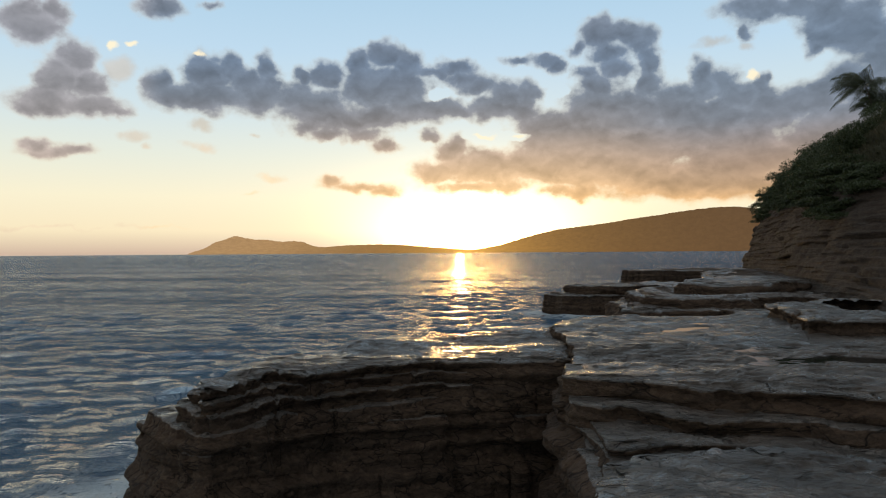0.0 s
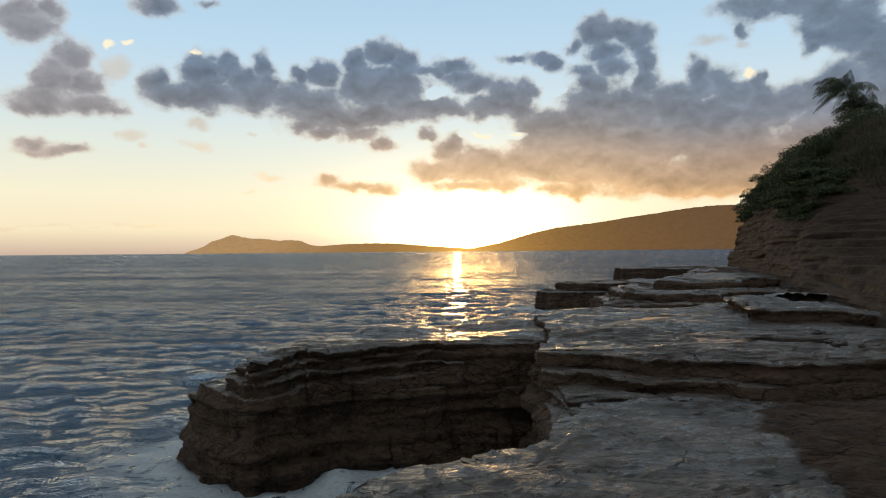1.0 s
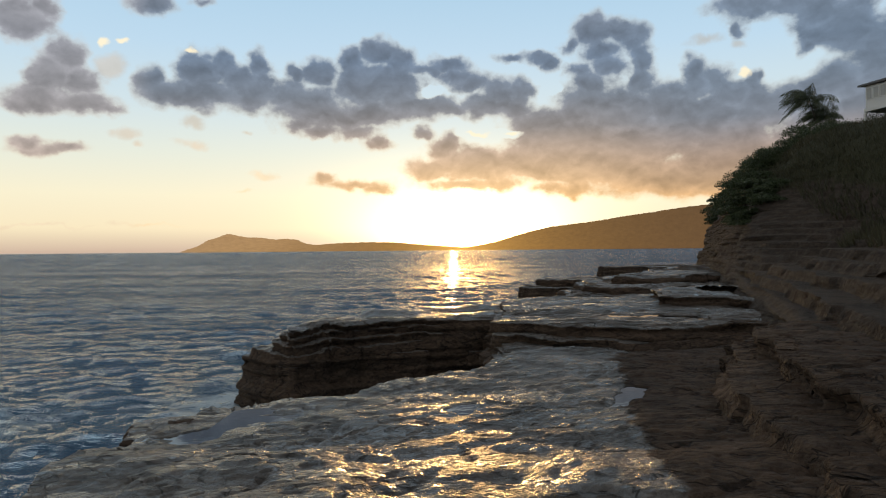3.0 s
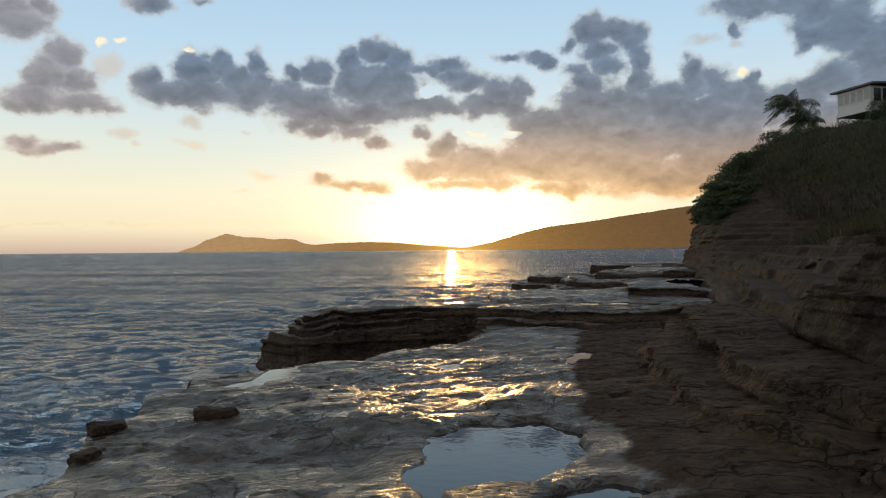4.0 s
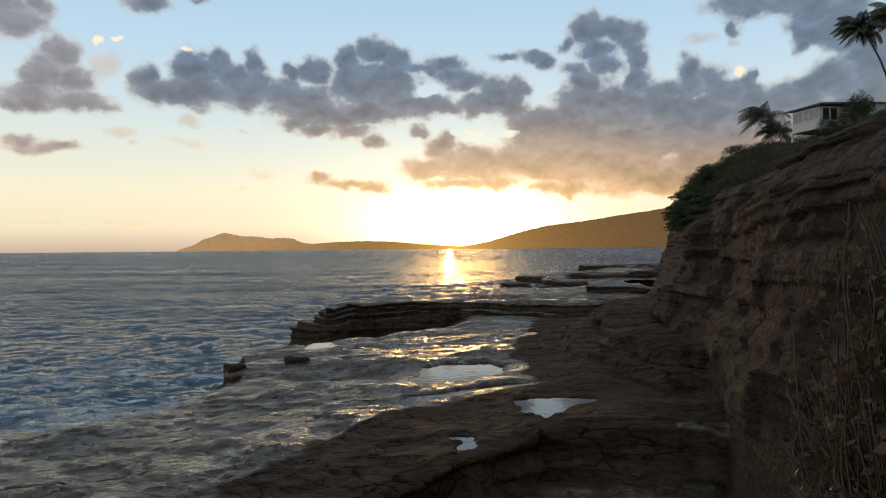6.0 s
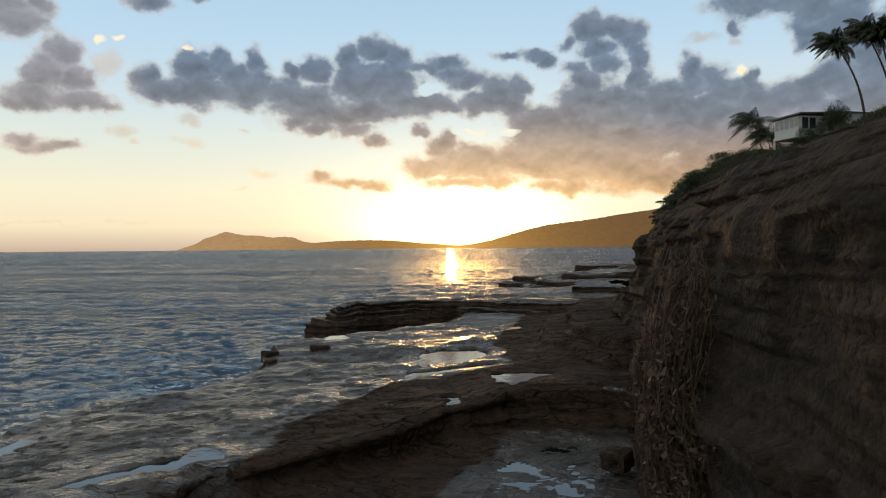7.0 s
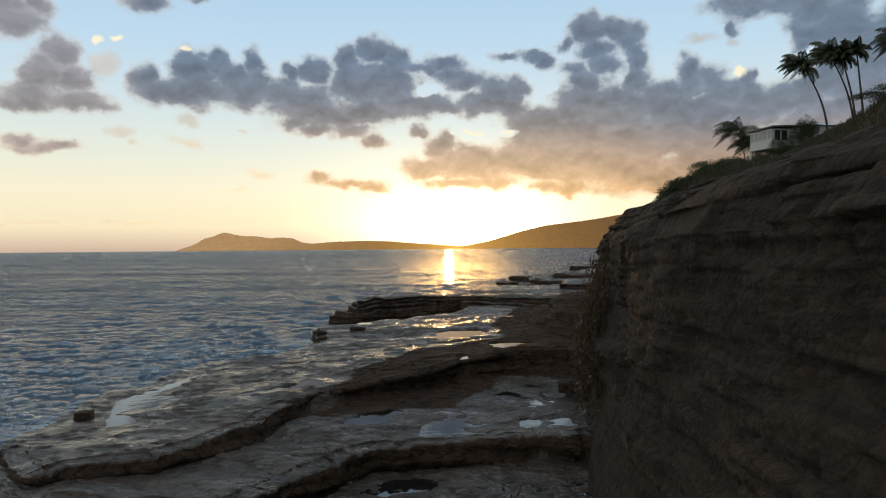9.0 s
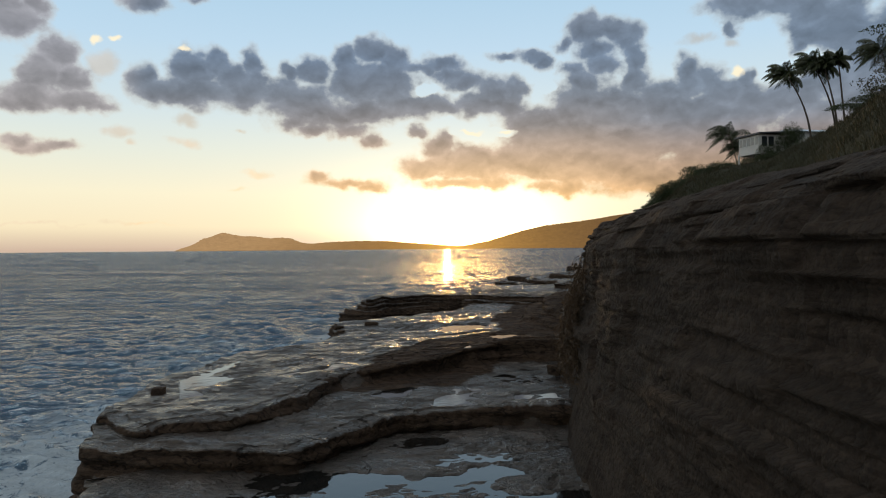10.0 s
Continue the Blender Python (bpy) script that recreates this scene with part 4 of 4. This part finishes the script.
def palm(seed, top, base, fronds=24, length=2.6, thick=0.095):
    rng = random.Random(seed)
    root = new("palm_tree")
    root.location = base
    rise = Vector(top) - Vector(base)
    verts, faces, rings, sides = [], [], 14, 9
    for k in range(rings + 1):
        t = k / rings
        c = Vector((rise.x * t ** 1.6, rise.y * t ** 1.6, rise.z * t)) + Vector((0.06 * math.sin(5 * t + seed), 0.06 * math.cos(4 * t), 0))
        w = thick * (1.25 - 0.55 * t) * (1.3 if k == 0 else 1.0) * (1 + 0.05 * (k % 2))
        verts += [c + Vector((w * math.cos(6.2832 * j / sides), w * math.sin(6.2832 * j / sides), 0)) for j in range(sides)]
        if k:
            for j in range(sides):
                a, b = (k - 1) * sides + j, (k - 1) * sides + (j + 1) % sides
                faces.append((a, b, b + sides, a + sides))
    faces.append(tuple(range(rings * sides, (rings + 1) * sides)))
    mesh_ob("trunk", verts, faces, BARK, root, True)
    wind = Vector((-0.95, -0.25, -0.12))
    for k in range(fronds):
        az = 6.2832 * (k + rng.uniform(-0.3, 0.3)) / fronds * 2.618
        el = radians(-12 + 85 * ((k * 0.618) % 1))
        v, f = frond_mesh(rng, az, el, length * rng.uniform(0.8, 1.1), wind)
        ob = mesh_ob("frond", v, f, PALM_LEAF, root)
        ob.location = rise
    return tagged(root, "tall coconut palm bent and combed by the wind", "palm tree", "palms on the hillside")


# ---- bushes ----


def leaf_cloud(rng, count, size, leaf, lumps=7):
    """Leaves on the outside of a few merged lumps: vertices and faces."""
    cs = np.array([(rng.gauss(0, 0.33), rng.gauss(0, 0.33), rng.uniform(0.15, 0.6)) for _ in range(lumps)])
    rs = np.array([rng.uniform(0.28, 0.5) for _ in range(lumps)])
    gen = np.random.default_rng(rng.randrange(10 ** 6))
    pick = gen.integers(0, lumps, count)
    d = gen.normal(size=(count, 3))
    d /= np.linalg.norm(d, axis=1)[:, None]
    d[:, 2] = np.abs(d[:, 2]) * 0.9 + 0.05 * d[:, 2]
    c = (cs[pick] + d * rs[pick][:, None] * gen.uniform(0.6, 1.08, (count, 1))) * np.array(size)
    a, b = gen.normal(size=(2, count, 3))
    a /= np.linalg.norm(a, axis=1)[:, None]
    b = np.cross(a, b)
    b /= np.linalg.norm(b, axis=1)[:, None]
    w = leaf * gen.uniform(0.6, 1.4, (count, 1))
    v = np.stack([c - a * w, c + b * w * 0.45, c + a * w, c - b * w * 0.45], 1).reshape(-1, 3)
    return v, np.arange(count * 4).reshape(-1, 4)


def bush(seed, x, y, size, mat=None, leaf=0.11, count=900, name="bush", label="dense green seaside bush on the cliff top"):
    rng = random.Random(seed)
    v, f = leaf_cloud(rng, count, size, leaf)
    ob = mesh_ob(name, v, f, mat or BUSH_LEAF)
    ob.location = (x, y, land(x, y) - 0.25)
    return tagged(ob, label, "bush", "bushes on the hillside")


# ---- house ----


def build_house():
    root = new("house")
    root.matrix_world = pose(38.7, 42.5, 15.6, 0, 0, 14.7)
    fl, ev = 2.45, 4.45
    part("wall", box(0.0, 9.0, 0.1, 3.9, fl, ev), WHITE_WALL, root, "white painted boarding")
    part("floor_slab", box(-0.1, 9.0, 0.0, 4.0, fl - 0.3, fl), WHITE_WALL, root)
    for k in range(5):
        y = 0.18 + k * 0.75
        w = part("window", box(-0.04, 0.03, y, y + 0.62, fl + 0.75, ev - 0.18), WHITE_WALL, root)
        part("pane", box(-0.055, -0.035, y + 0.06, y + 0.56, fl + 0.82, ev - 0.25), BLIND, w)
    for k in range(2):
        x = 0.25 + k * 0.95
        w = part("window", box(x, x + 0.85, 0.03, 0.12, fl + 0.55, ev - 0.15), WHITE_WALL, root)
        part("pane", box(x + 0.06, x + 0.79, 0.005, 0.035, fl + 0.62, ev - 0.22), GLASS, w)
    for y in (0.06, 3.92):
        part("post", box(-0.08, 0.08, y - 0.08, y + 0.08, -0.6, fl - 0.3), WHITE_WALL, root)
    bm = bmesh.new()
    bmesh.ops.create_cube(bm, size=1, matrix=Matrix.Translation((1.8, 1.95, ev + 0.14)) @ Matrix.Diagonal((4.4, 4.9, 0.16, 1)))
    for v in bm.verts:
        v.co.z += 0.05 * v.co.x
    part("roof", bm, ROOFING, root, "dark low-pitched roof with overhanging eaves")
    bm = bmesh.new()
    x0, x1, y0, y1, z0, z1 = 3.6, 11.0, -1.2, 5.0, ev + 0.35, ev + 1.15
    vs = [bm.verts.new(v) for v in ((x0, y0, z0), (x1, y0, z0), (x1, y1, z0), (x0, y1, z0), (x0 + 1.8, 1.9, z1), (x1, 1.9, z1))]
    for f in ((0, 1, 5, 4), (1, 2, 5), (2, 3, 4, 5), (3, 0, 4), (3, 2, 1, 0)):
        bm.faces.new([vs[i] for i in f])
    part("main_roof", bm, ROOF_METAL, root, "pale metal hipped roof")
    part("main_wall", box(4.0, 10.6, -0.7, 4.6, 0.5, ev + 0.4), WHITE_WALL, root)
    part("terrace_wall", box(4.2, 9.5, -3.2, -3.0, 2.2, 3.6), WHITE_WALL, root)
    tagged(root, "white cliff-top house with dark windows and a low roof", "house")


build_shore()
build_cliff()
build_sea()
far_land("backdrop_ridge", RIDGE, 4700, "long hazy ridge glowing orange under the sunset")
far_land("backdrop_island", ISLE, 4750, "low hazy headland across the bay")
build_house()
for k, (tx, ty, tz, bx, by, ln) in enumerate([(50.5, 82.3, 26.4, 52.6, 82.0, 4.6), (52.8, 82.5, 24.0, 53.8, 82.3, 4.0), (38.1, 34.3, 25.2, 40.3, 33.3, 2.6), (41.4, 35.0, 26.5, 43.4, 34.2, 2.8), (42.1, 34.2, 26.2, 43.2, 33.6, 2.4), (43.4, 33.8, 26.7, 43.9, 33.4, 1.9), (47.6, 33.0, 27.2, 48.6, 32.6, 3.6)]):
    palm(k + 3, (tx, ty, tz), (bx, by, land(bx, by) - 0.3), length=ln)
rng = random.Random(8)
for k in range(130):
    q = rng.uniform(48, 90)
    rim = k % 3 == 0
    s = rng.uniform(4.3, 6.0) if rim else rng.uniform(6.5, 17.0)
    px, py = (foot_p(np.array([q]))[0] + s) * D + q * E
    if math.hypot(px - 37.5, py - 43.5) < 5.5:
        continue
    w = (1.7, 2.4) if rim else (2.4, 3.6)
    bush(100 + k, float(px), float(py), (rng.uniform(*w), rng.uniform(*w), rng.uniform(1.6, 2.6)), count=2600, leaf=0.075)
for k in range(150):
    q = rng.uniform(38, 90)
    s = rng.uniform(2.1, 5.0)
    tall = 0.6 if q < 52 else 1.0
    px, py = (foot_p(np.array([q]))[0] + s) * D + q * E
    bush(400 + k, float(px), float(py), (rng.uniform(1.3, 2.2), rng.uniform(1.3, 2.2), tall * rng.uniform(0.8, 1.5)), count=1800, leaf=0.075, label="green bush hanging over the rim of the headland")
for k, (bx, by, w, h) in enumerate([(41.4, 41.2, 2.2, 3.9), (39.6, 41.0, 1.8, 2.4), (38.6, 40.4, 2.0, 1.7), (43.2, 41.6, 2.2, 3.2), (36.9, 47.6, 1.6, 1.6)]):
    bush(70 + k, bx, by, (w, w, h), count=3000, leaf=0.07, label="dark clipped shrub against the white house")
for k in range(110):
    q = rng.uniform(-5, 44)
    s = rng.uniform(10, 30)
    px, py = (foot_p(np.array([q]))[0] + s) * D + q * E
    if px < 2.24 + 0.406 * (py + 41.46) + 8.3 + 0.02 * k or py > 23:
        continue
    bush(200 + k, float(px), float(py), (rng.uniform(2.6, 4.4), rng.uniform(2.6, 4.4), rng.uniform(0.45, 0.85)), SCRUB_LEAF if k % 3 else BUSH_LEAF, count=3200, leaf=0.06, label="low dry scrub on the dark hillside")


# ---- grass on the slopes ----


def build_grass():
    gen = np.random.default_rng(21)
    n = 26000
    q = gen.uniform(-12, 86, n)
    s = 4.0 + 24 * gen.uniform(0, 1, n) ** 1.6
    keep = s > 6.5 - 3.0 * smooth01(q, 25, 50) + 2.0 * fbm(q * 0.2, s * 0.2, 2, 80)
    q, s = q[keep], s[keep]
    z = slope_height(s, q) - 0.1
    pos = (foot_p(q) + s)[:, None] * D + q[:, None] * E
    base = np.concatenate([pos, z[:, None]], -1)
    verts = []
    for k in range(3):
        a = gen.uniform(0, 6.28, len(q))
        h = gen.uniform(0.25, 0.6, len(q))
        side = np.stack([np.cos(a), np.sin(a), 0 * a], -1) * 0.035
        tip = base + np.stack([-0.25 * h + 0.12 * gen.normal(size=len(q)), 0.12 * gen.normal(size=len(q)), h], -1)
        verts.append(np.stack([base - side, base + side, tip], 1))
    v = np.concatenate(verts, 0).reshape(-1, 3)
    ob = mesh_ob("grass", v, np.arange(len(v)).reshape(-1, 3), SCRUB_LEAF)
    tagged(ob, "coarse dark grass on the upper slope", "grass", kind="stuff")


# ---- dry creeper on the cliff beside the shelf ----


def build_creeper():
    gen = np.random.default_rng(5)
    n, m = 150, 16
    f = np.linspace(0, 1, m)[None, :]
    top, low = gen.normal(-20.7, 0.9, (n, 1)), gen.normal(-22.0, 0.55, (n, 1))
    z1, z0 = gen.uniform(3.9, 6.2, (n, 1)), gen.uniform(2.95, 4.2, (n, 1))
    sway = gen.normal(0, 0.10, (n, 3, 1))
    q = top + (low - top) * f ** 0.8 + sway[:, 0] * np.sin(3 * f + 9 * sway[:, 2]) + 0.06 * np.sin(9 * f + 40 * sway[:, 1])
    z = z1 + (z0 - z1) * f
    s = np.interp(z, PROF_NEAR, PROF_S)
    p = foot_p(q) + s - gen.uniform(0.05, 0.42, (n, 1)) * (0.6 + 0.6 * np.sin(3.1 * f)) + 0.03 * np.sin(7 * f + 30 * sway[:, 0])
    c = np.concatenate([p[..., None] * D + q[..., None] * E, z[..., None]], -1)
    w = 0.007 * (1.2 - 0.7 * f)[..., None]
    ring = np.stack([c + w * np.array(o) for o in ((-1.0, -0.5, 0), (1.0, -0.5, 0), (0, 1.0, 0))], 2)
    i = np.arange(m * 3).reshape(m, 3)
    j = np.roll(i, -1, 1)
    faces = np.stack([i[:-1], j[:-1], j[1:], i[1:]], -1).reshape(-1, 4)
    ob = new("dry_creeper")
    ob.location = (5.15, -23.4, 2.95)
    stems = plain("dry_stems", (0.085, 0.058, 0.036), 0.9, 3.0, 0.5)
    base = np.array((5.15, -23.4, 2.95))
    for one in ring:
        mesh_ob("stem", one.reshape(-1, 3) - base, faces, stems, ob)
    # withered leaves along the stems
    count = 5200
    at = c[gen.integers(0, n, count), gen.integers(0, m, count)] + gen.normal(0, 0.05, (count, 3)) - base
    a, b = gen.normal(size=(2, count, 3)) * 0.028
    v = np.stack([at - a, at + b * 0.5, at + a, at - b * 0.5], 1).reshape(-1, 3)
    mesh_ob("leaves", v, np.arange(count * 4).reshape(-1, 4), leaf_material("withered_leaf", (0.045, 0.028, 0.016), (0.11, 0.068, 0.036)), ob)
    tagged(ob, "dry brown creeper stems hanging down the dark cliff", "plant")


build_creeper()

# ---- loose rocks on the shelf ----


def boulder(seed, x, y, z, size, turn):
    rng = random.Random(seed)
    bm = bmesh.new()
    bmesh.ops.create_cube(bm, size=1)
    bmesh.ops.subdivide_edges(bm, edges=bm.edges[:], cuts=4, use_grid_fill=True)
    off = Vector((rng.uniform(0, 50), rng.uniform(0, 50), rng.uniform(0, 50)))
    for v in bm.verts:
        c = v.co.copy()
        r = c.length
        c = c.lerp(c.normalized() * 0.62, 0.35 * min(1, r))
        c *= 1 + 0.22 * noise.noise(c * 2.2 + off) + 0.10 * noise.noise(c * 6 + off)
        c.z += 0.05 * math.floor(4 * noise.noise(c * 1.2 + off)) / 4
        v.co = Vector((c.x * size[0], c.y * size[1], c.z * size[2]))
    me = bpy.data.meshes.new("boulder")
    bm.to_mesh(me)
    bm.free()
    for key, val in (("wet", 0.3), ("green", 0.0)):
        me.attributes.new(key, "FLOAT", "POINT").data.foreach_set("value", np.full(len(me.vertices), val, np.float32))
    me.materials.append(ROCK)
    ob = new("boulder", me)
    ob.matrix_world = pose(x, y, z + 0.28 * size[2], 0, 0, turn)
    return tagged(ob, "loose dark angular lava boulder on the shelf", "boulder", "loose rocks on the shelf")


build_grass()
for k, (x, y, z, size, turn) in enumerate([(-2.05, -9.9, 2.82, (0.6, 0.34, 0.26), 8), (-3.55, -10.3, 2.62, (0.5, 0.4, 0.36), 40), (-3.2, -11.5, 2.66, (0.3, 0.26, 0.22), 70), (-3.9, -4.3, 2.25, (0.5, 0.36, 0.26), 20),
                                           (-6.0, -23.4, 2.6, (0.34, 0.3, 0.2), 15), (2.9, 2.6, 2.3, (0.5, 0.4, 0.3), 30), (5.1, -20.5, 2.6, (0.5, 0.4, 0.3), 55)]):
    boulder(40 + k, x, y, z, size, turn)


# ---- marker post ----


def build_post():
    x, y = 39.0, 60.0
    root = new("marker_post")
    root.location = (x, y, land(x, y) - 0.1)
    part("pole", box(-0.05, 0.05, -0.05, 0.05, 0, 1.3, 0.015), BARK, root)
    part("cap", box(-0.12, 0.12, -0.1, 0.1, 1.3, 1.46, 0.03), ROOFING, root, "dark square cap")
    tagged(root, "thin dark marker post on the cliff edge", "post")


build_post()
